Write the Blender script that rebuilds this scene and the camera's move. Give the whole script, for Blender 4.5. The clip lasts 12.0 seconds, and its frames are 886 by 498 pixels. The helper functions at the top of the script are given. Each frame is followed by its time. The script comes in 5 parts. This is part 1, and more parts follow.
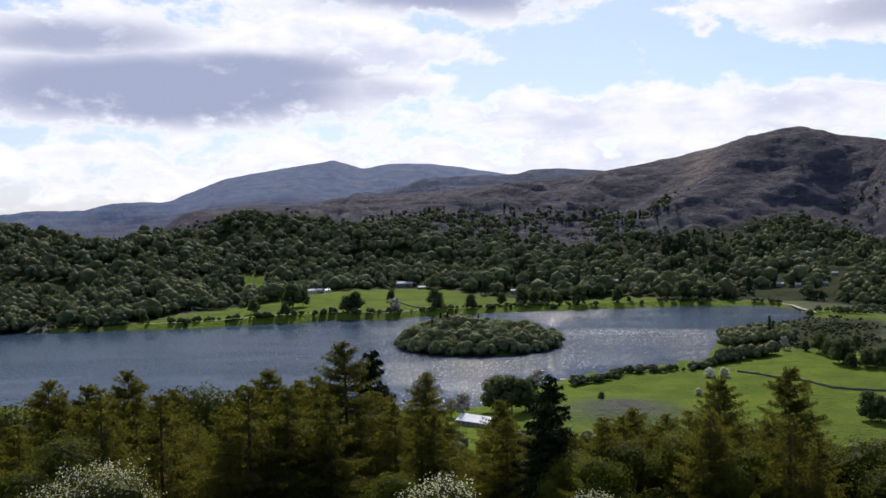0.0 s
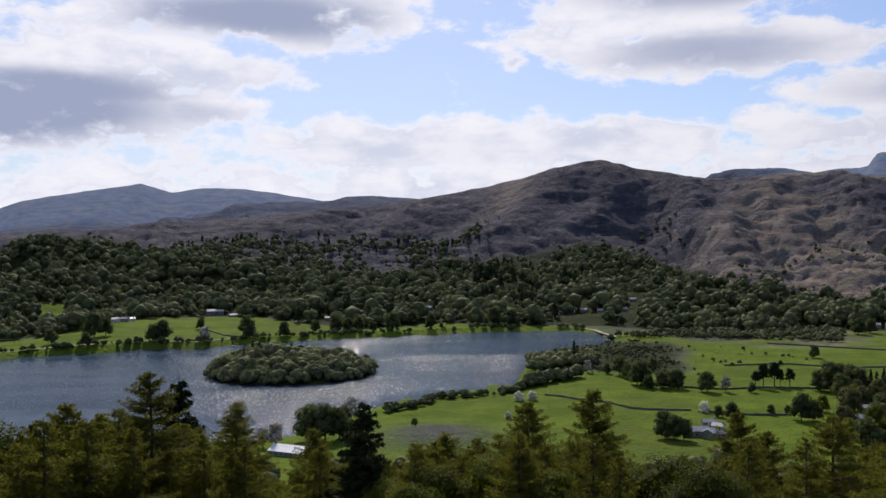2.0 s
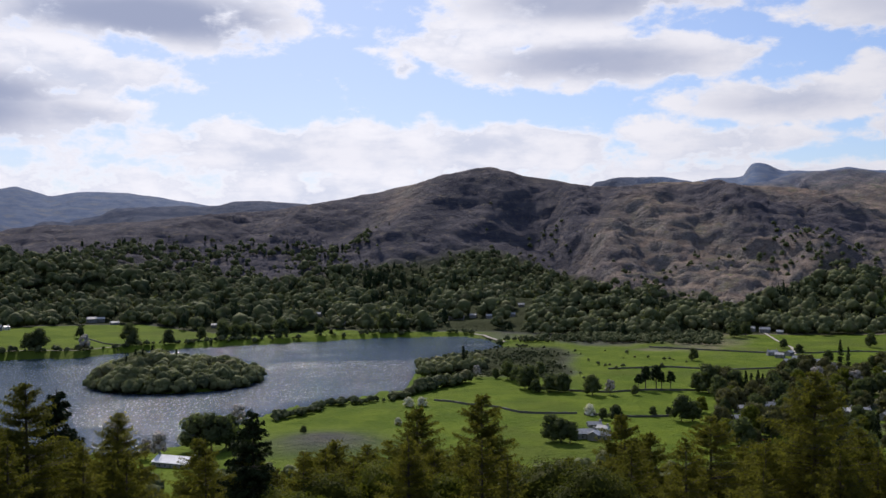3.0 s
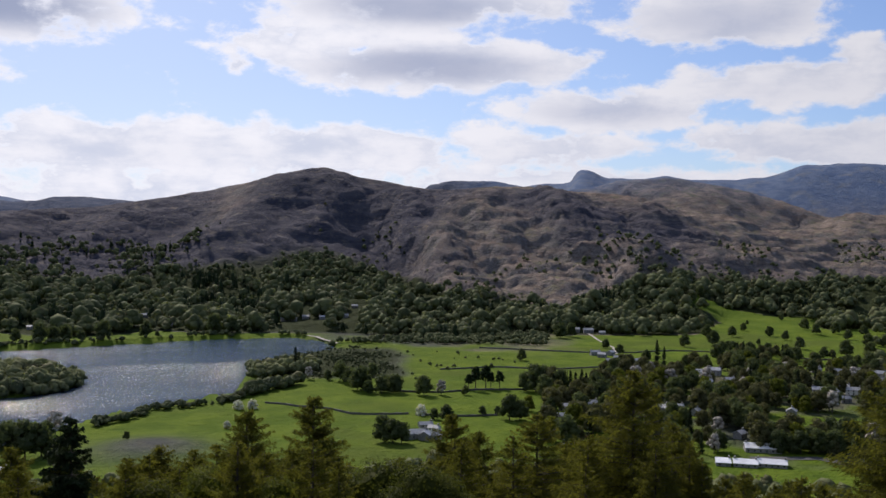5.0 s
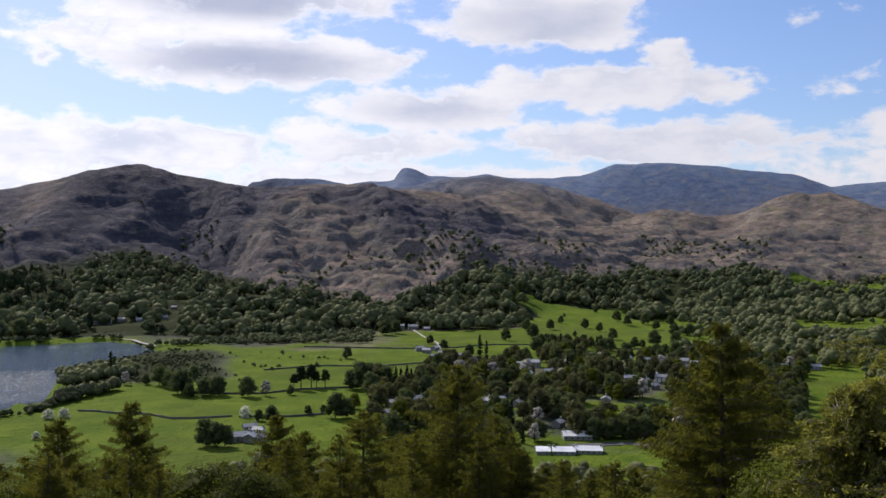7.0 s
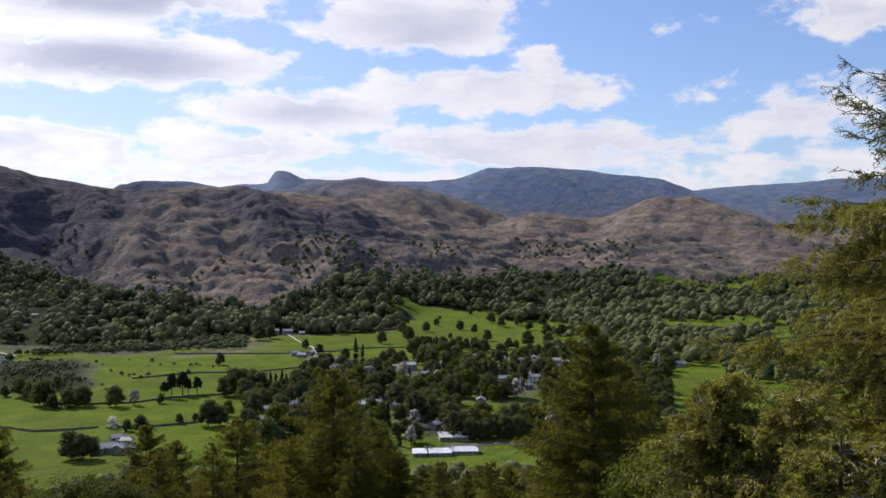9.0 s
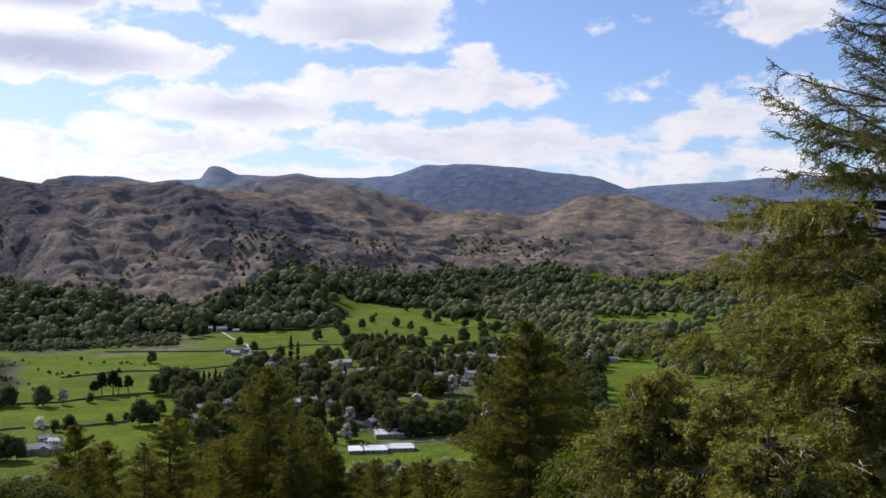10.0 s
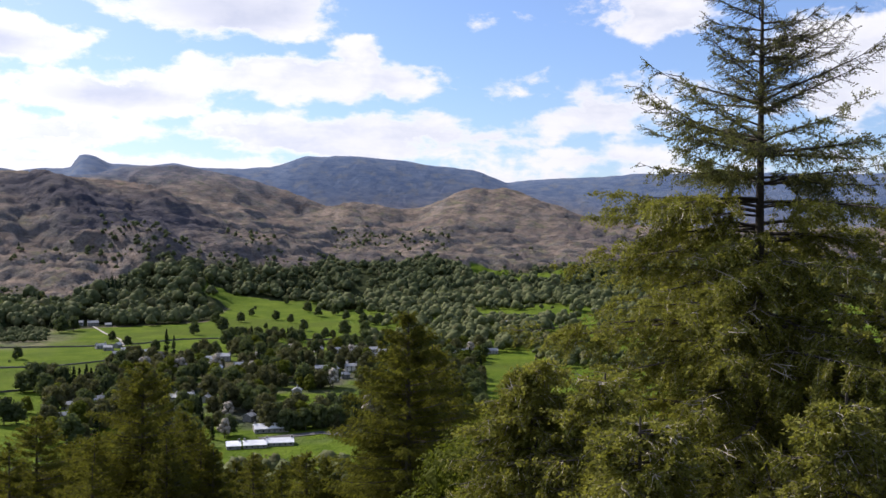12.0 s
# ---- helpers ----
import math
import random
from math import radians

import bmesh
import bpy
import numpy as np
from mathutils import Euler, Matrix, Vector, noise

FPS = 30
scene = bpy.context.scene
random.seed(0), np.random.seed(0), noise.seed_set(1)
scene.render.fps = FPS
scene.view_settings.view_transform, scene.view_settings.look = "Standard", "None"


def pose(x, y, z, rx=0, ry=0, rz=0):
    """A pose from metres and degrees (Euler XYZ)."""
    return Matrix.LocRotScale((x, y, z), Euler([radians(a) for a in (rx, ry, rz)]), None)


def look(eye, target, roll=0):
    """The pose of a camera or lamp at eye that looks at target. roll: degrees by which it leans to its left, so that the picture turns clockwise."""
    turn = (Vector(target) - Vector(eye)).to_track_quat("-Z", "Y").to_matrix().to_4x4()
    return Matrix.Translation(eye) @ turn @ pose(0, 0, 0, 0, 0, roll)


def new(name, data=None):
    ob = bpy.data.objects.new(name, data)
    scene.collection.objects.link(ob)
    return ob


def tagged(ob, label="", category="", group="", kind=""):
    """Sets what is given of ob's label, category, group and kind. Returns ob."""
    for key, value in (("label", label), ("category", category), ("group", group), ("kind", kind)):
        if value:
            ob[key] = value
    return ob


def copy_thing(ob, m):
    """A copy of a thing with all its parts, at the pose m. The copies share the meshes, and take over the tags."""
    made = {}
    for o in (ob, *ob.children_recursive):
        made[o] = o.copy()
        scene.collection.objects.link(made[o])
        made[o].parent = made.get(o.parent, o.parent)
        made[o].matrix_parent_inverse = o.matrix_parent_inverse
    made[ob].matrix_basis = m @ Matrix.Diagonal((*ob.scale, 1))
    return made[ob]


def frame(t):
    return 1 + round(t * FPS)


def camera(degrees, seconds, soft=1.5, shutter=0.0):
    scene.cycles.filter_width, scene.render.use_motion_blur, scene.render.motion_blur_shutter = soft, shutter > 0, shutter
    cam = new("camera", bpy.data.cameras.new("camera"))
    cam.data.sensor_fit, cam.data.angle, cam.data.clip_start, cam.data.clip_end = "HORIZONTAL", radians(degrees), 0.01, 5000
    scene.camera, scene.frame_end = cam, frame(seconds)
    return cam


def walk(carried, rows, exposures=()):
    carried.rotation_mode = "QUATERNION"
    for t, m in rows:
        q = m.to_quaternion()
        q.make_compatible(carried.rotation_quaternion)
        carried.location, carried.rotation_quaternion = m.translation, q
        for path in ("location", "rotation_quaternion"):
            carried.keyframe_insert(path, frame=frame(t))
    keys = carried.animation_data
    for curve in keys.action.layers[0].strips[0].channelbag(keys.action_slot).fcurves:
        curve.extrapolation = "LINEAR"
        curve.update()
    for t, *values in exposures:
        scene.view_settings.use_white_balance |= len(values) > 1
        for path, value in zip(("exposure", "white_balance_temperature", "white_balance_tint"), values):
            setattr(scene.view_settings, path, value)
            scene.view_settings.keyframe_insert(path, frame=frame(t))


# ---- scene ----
# The shot: a level turn on the spot from a hillside, 130 m over a lake.
cam = camera(48.6, 12.0, 1.5)
EYE = Vector((0.0, 0.0, 130.0))
# seconds, bearing clockwise from ahead, tilt, lean to the left (degrees)
PATH = [
    (0, -0.00, -2.55, -0.97),
    (0.5, 1.79, -2.12, -0.86),
    (1, 4.33, -1.62, -0.41),
    (1.5, 7.46, -1.27, -0.22),
    (2, 10.83, -1.10, -0.38),
    (2.5, 14.12, -0.96, -0.48),
    (3, 17.24, -0.78, -0.18),
    (5, 26.91, -0.67, 0.63),
    (5.5, 29.49, -0.58, 0.76),
    (6, 32.05, -0.64, 0.52),
    (6.5, 34.65, -0.73, 0.33),
    (7, 37.13, -0.73, 0.20),
    (9, 44.39, -0.54, -0.06),
    (9.5, 46.26, -0.66, -0.03),
    (10, 48.11, -0.72, 0.09),
    (10.5, 50.00, -0.75, 0.18),
    (11, 51.77, -0.88, 0.21),
    (11.5, 53.45, -1.03, 0.27),
    (12, 55.03, -1.12, 0.41),
]


def aim(bearing, tilt):
    b, e = radians(bearing), radians(tilt)
    return EYE + 100 * Vector((math.sin(b) * math.cos(e), math.cos(b) * math.cos(e), math.sin(e)))


walk(cam, [(t, look(EYE, aim(b, e), r)) for t, b, e, r in PATH],
     exposures=[(0, 0.14, 6470, 16), (2.0, -0.04, 6470, 16), (3.2, -0.01, 6470, 16), (5.5, -0.03, 6470, 16), (7.0, 0.15, 6470, 16), (9.5, 0.25, 6470, 16), (12.0, 0.47, 6470, 16)])

# ---- world and sun ----
SUN_BEARING, SUN_HEIGHT = 4.0, 38.0
sun = new("sun", bpy.data.lights.new("sun", "SUN"))
sun.data.energy, sun.data.angle, sun.data.color = 5.0, radians(0.55), (1.0, 0.93, 0.835)
b_, h_ = radians(SUN_BEARING), radians(SUN_HEIGHT)
sun.matrix_world = look((math.sin(b_) * math.cos(h_) * 500, math.cos(b_) * math.cos(h_) * 500, math.sin(h_) * 500 + 130), (0, 0, 130))


class Nodes:
    """Small helper to write node trees as expressions."""

    def __init__(self, tree):
        self.t = tree
        tree.nodes.clear()

    def add(self, kind, **props):
        n = self.t.nodes.new(kind)
        for k, v in props.items():
            if k == "operation":
                n.operation = v
        return n

    def link(self, value, socket):
        if isinstance(value, bpy.types.NodeSocket):
            self.t.links.new(value, socket)
        elif value is not None:
            socket.default_value = value

    def math(self, op, a, b=None, c=None, clamp=False):
        n = self.t.nodes.new("ShaderNodeMath")
        n.operation, n.use_clamp = op, clamp
        for i, v in enumerate((a, b, c)):
            if v is not None:
                self.link(v, n.inputs[i])
        return n.outputs[0]

    def vmath(self, op, a, b=None, c=None):
        n = self.t.nodes.new("ShaderNodeVectorMath")
        n.operation = op
        for i, v in enumerate((a, b, c)):
            if v is not None:
                self.link(v, n.inputs[i])
        return n.outputs["Value"] if op in ("LENGTH", "DOT_PRODUCT") else n.outputs[0]

    def noise(self, vector, scale, detail=4.0, rough=0.55, distort=0.0):
        n = self.t.nodes.new("ShaderNodeTexNoise")
        self.link(vector, n.inputs["Vector"])
        n.inputs["Scale"].default_value, n.inputs["Detail"].default_value = scale, detail
        n.inputs["Roughness"].default_value, n.inputs["Distortion"].default_value = rough, distort
        return n.outputs["Fac"]

    def step(self, value, lo, hi, a=0.0, b=1.0):
        n = self.t.nodes.new("ShaderNodeMapRange")
        n.interpolation_type = "SMOOTHSTEP"
        self.link(value, n.inputs[0])
        for i, v in enumerate((lo, hi, a, b)):
            n.inputs[1 + i].default_value = v
        return n.outputs[0]

    def mix(self, fac, a, b, blend="MIX"):
        n = self.t.nodes.new("ShaderNodeMix")
        n.data_type, n.blend_type = "RGBA", blend
        self.link(fac, n.inputs["Factor"])
        self.link(a if isinstance(a, bpy.types.NodeSocket) else (*a, 1), n.inputs["A"])
        self.link(b if isinstance(b, bpy.types.NodeSocket) else (*b, 1), n.inputs["B"])
        return [o for o in n.outputs if o.type == "RGBA"][0]


# bearing, height, half width, half height (degrees), weight, and how grey its belly is
CLOUDS = [
    (-15.5, 7.0, 14.5, 3.2, 1.25, 1.2), (-20.5, 9.7, 8.0, 1.9, 1.0, 0.8), (-11.0, 8.0, 9.5, 2.0, 1.1, 1.0), (0.5, 12.5, 9.8, 2.4, 1.15, 1.0), (-2.4, 8.9, 5.4, 1.3, 0.95, 0.15), (-4.6, 6.9, 5.8, 1.4, 0.9, 0.5),
    (25.0, 13.4, 9.2, 2.0, 1.1, 0.7), (26.0, 9.9, 9.4, 1.75, 1.15, 0.7), (43.0, 12.4, 6.5, 1.9, 1.1, 0.5), (15.0, 9.8, 0.9, 0.6, 0.5, 0.0), (22.0, 11.6, 8.0, 2.4, 0.75, 0.0), (-9.0, 9.6, 9.0, 2.6, 0.7, 0.1),
    (36.0, 7.5, 6.5, 1.45, 1.0, 0.42), (46.5, 8.7, 7.4, 1.5, 1.05, 0.22), (50.2, 10.2, 1.4, 0.9, 0.9, 0.0), (49.0, 5.4, 10.4, 1.35, 1.0, 0.22), (33.0, 5.0, 7.0, 1.2, 0.8, 0.18),
    (66.7, 12.2, 3.7, 1.6, 0.95, 0.15), (64.0, 6.8, 4.8, 1.4, 0.38, 0.1), (63.5, 4.2, 5.5, 0.8, 0.4, 0.1), (79.0, 9.2, 5.4, 3.4, 0.9, 0.3), (11.0, 4.9, 14.0, 1.9, 0.95, 0.2), (20.5, 5.0, 11.0, 1.7, 0.9, 0.16),
    (-21.6, 5.3, 3.2, 0.8, 0.7, 0.1), (-21.0, 3.3, 3.2, 0.5, 0.7, 0.25), (20.0, 2.4, 60.0, 2.2, 0.55, 0.08),
]
world = bpy.data.worlds.new("sky")
scene.world = world
world.use_nodes = True
w = Nodes(world.node_tree)
coord = w.add("ShaderNodeTexCoord").outputs["Generated"]
sep = w.add("ShaderNodeSeparateXYZ")
w.link(coord, sep.inputs[0])
height = w.math("MULTIPLY", w.math("ARCSINE", sep.outputs[2]), 57.2958)
bearing = w.math("MULTIPLY", w.math("ARCTAN2", sep.outputs[0], sep.outputs[1]), 57.2958)
comb = w.add("ShaderNodeCombineXYZ")
w.link(bearing, comb.inputs[0])
w.link(height, comb.inputs[1])
flat = comb.outputs[0]
stir = w.add("ShaderNodeTexNoise")
w.link(w.vmath("MULTIPLY", flat, (0.55, 1.0, 1.0)), stir.inputs["Vector"])
stir.inputs["Scale"].default_value, stir.inputs["Detail"].default_value, stir.inputs["Roughness"].default_value = 0.22, 5.0, 0.55
straight = flat
flat = w.vmath("ADD", flat, w.vmath("MULTIPLY", w.vmath("SUBTRACT", stir.outputs["Color"], (0.5, 0.5, 0.5)), (4.0, 1.5, 0.0)))
rag = w.noise(w.vmath("MULTIPLY", straight, (0.6, 1.1, 1.0)), 0.48, 9.0, 0.60, 0.1)
soft = w.noise(w.vmath("MULTIPLY", straight, (0.5, 1.2, 1.0)), 0.30, 5.0, 0.5)
broad = w.noise(w.vmath("MULTIPLY", coord, (1.0, 1.0, 3.0)), 1.7, 6.0, 0.55)
mass = w.math("MULTIPLY_ADD", w.step(height, 13.5, 20.0, 0.0, 0.9), w.math("SUBTRACT", broad, 0.52), -0.42)
grey = None
for az, el, wide, high, weight, dark in CLOUDS:
    d = w.vmath("LENGTH", w.vmath("MULTIPLY_ADD", flat, (1 / wide, 1 / high, 0.0), (-az / wide, -el / high, 0.0)))
    mass = w.math("SMOOTH_MAX", mass, w.math("MULTIPLY", w.math("SUBTRACT", 1.0, d), weight), 0.1)
    if dark:
        low = w.vmath("LENGTH", w.vmath("MULTIPLY_ADD", flat, (1.1 / wide, 1.3 / high, 0.0), (-1.1 * az / wide, -1.3 * (el - 0.12 * high) / high, 0.0)))
        spot = w.math("MULTIPLY", w.step(low, 1.3, 0.2), dark)
        grey = spot if grey is None else w.math("MAXIMUM", grey, spot)
density = w.math("ADD", mass, w.math("MULTIPLY_ADD", rag, 2.3, -1.12))
cover = w.step(density, -0.12, 0.30)
belly = w.math("MULTIPLY", w.step(grey, 0.0, 1.0), w.step(w.math("ADD", density, w.math("MULTIPLY_ADD", rag, 2.2, -1.15)), -0.45, 0.55))
nishita = w.add("ShaderNodeTexSky")
nishita.sky_type, nishita.sun_disc = "NISHITA", False
nishita.sun_elevation, nishita.sun_rotation = radians(SUN_HEIGHT), radians(SUN_BEARING)
nishita.air_density, nishita.dust_density, nishita.ozone_density = 1.0, 0.5, 4.0
clear = w.mix(1.0, nishita.outputs[0], (0.92, 1.02, 1.23), "MULTIPLY")
clear = w.mix(w.step(bearing, 60.0, -5.0, 0.06, 0.5), clear, (7.4, 8.4, 9.7))
streaks = w.noise(w.vmath("MULTIPLY", straight, (0.35, 1.9, 1.0)), 0.34, 7.0, 0.58)
thick = w.math("MAXIMUM", w.step(w.math("MULTIPLY_ADD", rag, 0.45, w.math("MULTIPLY_ADD", soft, 0.25, w.math("MULTIPLY", streaks, 0.3))), 0.38, 0.58), w.step(density, 0.45, 0.12))
sunward = w.step(bearing, 62.0, 12.0)
edge = w.mix(sunward, w.mix(thick, (6.0, 6.45, 7.4), (7.9, 8.1, 8.5)), w.mix(thick, (7.4, 8.1, 9.4), (10.4, 10.65, 11.1)))
white = w.mix(belly, edge, (3.9, 4.55, 6.2))
colour = w.mix(cover, clear, white)
back = w.add("ShaderNodeBackground")
w.link(colour, back.inputs[0])
back.inputs[1].default_value = 0.088
w.link(back.outputs[0], w.add("ShaderNodeOutputWorld").inputs[0])

# ---- materials ----
def material(name, build, rough=0.9):
    m = bpy.data.materials.new(name)
    m.use_nodes = True
    n = Nodes(m.node_tree)
    shader = n.add("ShaderNodeBsdfPrincipled")
    out = n.add("ShaderNodeOutputMaterial")
    shader.inputs["Roughness"].default_value = rough
    n.link(shader.outputs[0], out.inputs[0])
    build(n, shader)
    return m


def bumped(n, shader, value, strength, distance):
    b = n.add("ShaderNodeBump")
    n.link(value, b.inputs["Height"])
    b.inputs["Strength"].default_value, b.inputs["Distance"].default_value = strength, distance
    n.link(b.outputs[0], shader.inputs["Normal"])


def place(n):
    return n.add("ShaderNodeNewGeometry").outputs["Position"]


def leafy(name, dark, light, through_light=0.35, spread=0.5, crowns=0.0, rough_leaf=0.0):
    """Foliage: each clump its own shade, some light through the leaves; in woods whole trees differ in hue."""
    def build(n, s):
        geo = n.add("ShaderNodeNewGeometry")
        each = n.add("ShaderNodeObjectInfo").outputs["Random"]
        fine = n.noise(geo.outputs["Position"], 0.9, 3.0)
        k = n.math("MULTIPLY_ADD", geo.outputs["Random Per Island"], spread, n.math("MULTIPLY_ADD", fine, 0.5, -0.25))
        if crowns:
            k = n.math("ADD", k, n.step(n.noise(geo.outputs["Position"], 0.075, 2.0), 0.32, 0.68, -crowns, crowns))
        k = n.math("ADD", k, n.math("MULTIPLY_ADD", each, 0.5, -0.05), clamp=True)
        col = n.mix(k, dark, light)
        if crowns:
            kind = n.noise(geo.outputs["Position"], 0.042, 3.0, 0.6)
            col = n.mix(n.step(kind, 0.54, 0.66, 0.0, 0.4), col, (0.190, 0.155, 0.085))
            col = n.mix(n.step(kind, 0.44, 0.34, 0.0, 0.65), col, (0.066, 0.086, 0.050))
        n.link(col, s.inputs["Base Color"])
        s.inputs["Specular IOR Level"].default_value = 0.06
        if rough_leaf:
            bumped(n, s, n.noise(geo.outputs["Position"], 0.5, 4.0, 0.75), 1.0, rough_leaf)
        trans = n.add("ShaderNodeBsdfTranslucent")
        n.link(n.mix(1.0, col, (1.0, 1.05, 0.55), "MULTIPLY"), trans.inputs[0])
        both = n.add("ShaderNodeMixShader")
        both.inputs[0].default_value = through_light
        n.link(s.outputs[0], both.inputs[1])
        n.link(trans.outputs[0], both.inputs[2])
        out = [o for o in n.t.nodes if o.type == "OUTPUT_MATERIAL"][0]
        n.link(both.outputs[0], out.inputs[0])
    return material(name, build, 0.75)


def plain(name, a, b, scale=1.5, rough=0.85, bump=0.0, metal=0.0):
    """A surface that varies between two tones at two scales."""
    def build(n, s):
        p = place(n)
        big, small = n.noise(p, scale, 4.0), n.noise(p, scale * 9, 3.0)
        k = n.step(n.math("MULTIPLY_ADD", small, 0.4, n.math("MULTIPLY", big, 0.6)), 0.35, 0.65)
        col = n.mix(k, a, b)
        each = n.add("ShaderNodeObjectInfo").outputs["Random"]
        tone = n.add("ShaderNodeHueSaturation")
        n.link(n.math("MULTIPLY_ADD", each, 0.3, 0.85), tone.inputs["Value"])
        n.link(col, tone.inputs["Color"])
        n.link(tone.outputs[0], s.inputs["Base Color"])
        s.inputs["Metallic"].default_value = metal
        if bump:
            bumped(n, s, small, 0.6, bump)
    return material(name, build, rough)


def ground_build(n, s):
    p = place(n)
    cover = n.add("ShaderNodeAttribute")
    cover.attribute_name = "cover"
    c = n.add("ShaderNodeSeparateColor")
    n.link(cover.outputs["Color"], c.inputs[0])
    pasture, rock, wood = c.outputs[0], c.outputs[1], c.outputs[2]
    far = cover.outputs["Alpha"]
    n1, n2, n3 = n.noise(p, 0.006, 5.0, 0.6), n.noise(p, 0.03, 5.0, 0.6), n.noise(p, 0.22, 4.0, 0.65)
    stretched = n.noise(n.vmath("MULTIPLY", p, (1.0, 1.0, 3.0)), 0.018, 7.0, 0.68, 0.4)
    # rough fell: dead bracken, bleached grass, heather
    fell = n.mix(n.step(stretched, 0.40, 0.60), (0.100, 0.082, 0.074), (0.240, 0.188, 0.152))
    fell = n.mix(n.step(n2, 0.48, 0.68), fell, (0.130, 0.126, 0.076))
    fell = n.mix(n.step(n1, 0.50, 0.70), fell, (0.180, 0.134, 0.112))
    # heather, with cloud shadow on the left fells painted into its tone
    heath_shade = n.add("ShaderNodeAttribute")
    heath_shade.attribute_name = "heath_shade"
    moor_shade = n.mix(n.step(stretched, 0.42, 0.62), (0.042, 0.044, 0.063), (0.084, 0.081, 0.096))
    crag = n.mix(n.step(n3, 0.35, 0.65), (0.120, 0.112, 0.112), (0.225, 0.206, 0.196))
    fell = n.mix(n.math("MULTIPLY", rock, n.step(n2, 0.34, 0.56, 0.05, 0.75)), fell, crag)
    knobs = n.noise(n.vmath("MULTIPLY", p, (1.0, 1.0, 1.8)), 0.034, 9.0, 0.70, 0.3)
    fell = n.mix(n.step(knobs, 0.53, 0.62, 0.0, 0.6), fell, n.mix(n3, (0.082, 0.078, 0.078), (0.135, 0.126, 0.120)))
    fell = n.mix(n.step(knobs, 0.44, 0.36, 0.0, 0.5), fell, (0.245, 0.205, 0.140))
    fell = n.mix(n.math("MULTIPLY", heath_shade.outputs["Fac"], n.step(knobs, 0.36, 0.46, 0.55, 0.95)), fell, moor_shade)
    outcrop = n.noise(n.vmath("MULTIPLY", p, (1.0, 1.0, 2.2)), 0.085, 6.0, 0.7, 0.3)
    fell = n.mix(n.step(outcrop, 0.54, 0.62, 0.0, 0.65), fell, n.mix(n3, (0.060, 0.056, 0.056), (0.120, 0.110, 0.104)))
    fell = n.mix(n.step(outcrop, 0.42, 0.34, 0.0, 0.45), fell, (0.230, 0.200, 0.130))
    # pasture
    grass = n.mix(n.step(n2, 0.35, 0.65), (0.066, 0.106, 0.010), (0.104, 0.146, 0.015))
    grass = n.mix(n.step(n3, 0.45, 0.75, 0.0, 0.6), grass, (0.060, 0.094, 0.013))
    grass = n.mix(n.step(n1, 0.52, 0.66, 0.0, 0.7), grass, (0.070, 0.094, 0.016))
    col = n.mix(pasture, fell, grass)
    floor = n.mix(n3, (0.018, 0.026, 0.011), (0.044, 0.053, 0.019))
    col = n.mix(wood, col, floor)
    # far ground: slate blue painted in for the haze of distance
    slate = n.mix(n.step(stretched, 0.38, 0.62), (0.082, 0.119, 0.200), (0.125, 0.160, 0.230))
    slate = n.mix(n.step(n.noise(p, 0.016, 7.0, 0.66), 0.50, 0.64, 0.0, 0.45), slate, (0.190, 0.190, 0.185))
    # the same mask paints cloud shade onto the nearer of the far ridges
    slate = n.mix(n.math("MULTIPLY", heath_shade.outputs["Fac"], 0.75), slate, n.mix(n.step(stretched, 0.4, 0.62), (0.040, 0.050, 0.080), (0.075, 0.082, 0.105)))
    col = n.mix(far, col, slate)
    n.link(col, s.inputs["Base Color"])
    s.inputs["Specular IOR Level"].default_value = 0.03
    wild = n.math("MULTIPLY", n.math("SUBTRACT", 1.0, pasture), n.math("MULTIPLY", knobs, 3.5))
    bumped(n, s, n.math("ADD", n.math("ADD", n3, n.math("MULTIPLY", n2, 1.2)), wild), 0.9, 3.5)


def water_build(n, s):
    p = place(n)
    s.inputs["Base Color"].default_value = (0.028, 0.048, 0.076, 1)
    s.inputs["IOR"].default_value = 1.2
    s.inputs["Specular IOR Level"].default_value = 0.17
    gust = n.noise(n.vmath("MULTIPLY", p, (0.35, 1.0, 1.0)), 0.012, 5.0, 0.6, 0.6)
    chop = n.noise(n.vmath("MULTIPLY", p, (0.62, 0.16, 1.0)), 1.0, 3.0, 0.6)
    n.link(n.step(n.math("MULTIPLY_ADD", gust, 0.30, chop), 0.70, 0.79, 0.09, 0.33), s.inputs["Roughness"])
    wave = n.math("ADD", n.noise(n.vmath("MULTIPLY", p, (0.7, 1.3, 1.0)), 0.38, 4.0, 0.7), n.math("MULTIPLY", n.noise(p, 0.10, 2.0), 0.6))
    b = n.add("ShaderNodeBump")
    n.link(wave, b.inputs["Height"])
    # the far end of the lake lies in the lee of its woods
    lee = n.add("ShaderNodeSeparateXYZ")
    n.link(p, lee.inputs[0])
    n.link(n.math("MULTIPLY", n.step(gust, 0.36, 0.64, 0.30, 0.85), n.step(lee.outputs[0], -230.0, 40.0, 0.30, 1.0)), b.inputs["Strength"])
    b.inputs["Distance"].default_value = 1.1
    n.link(b.outputs[0], s.inputs["Normal"])


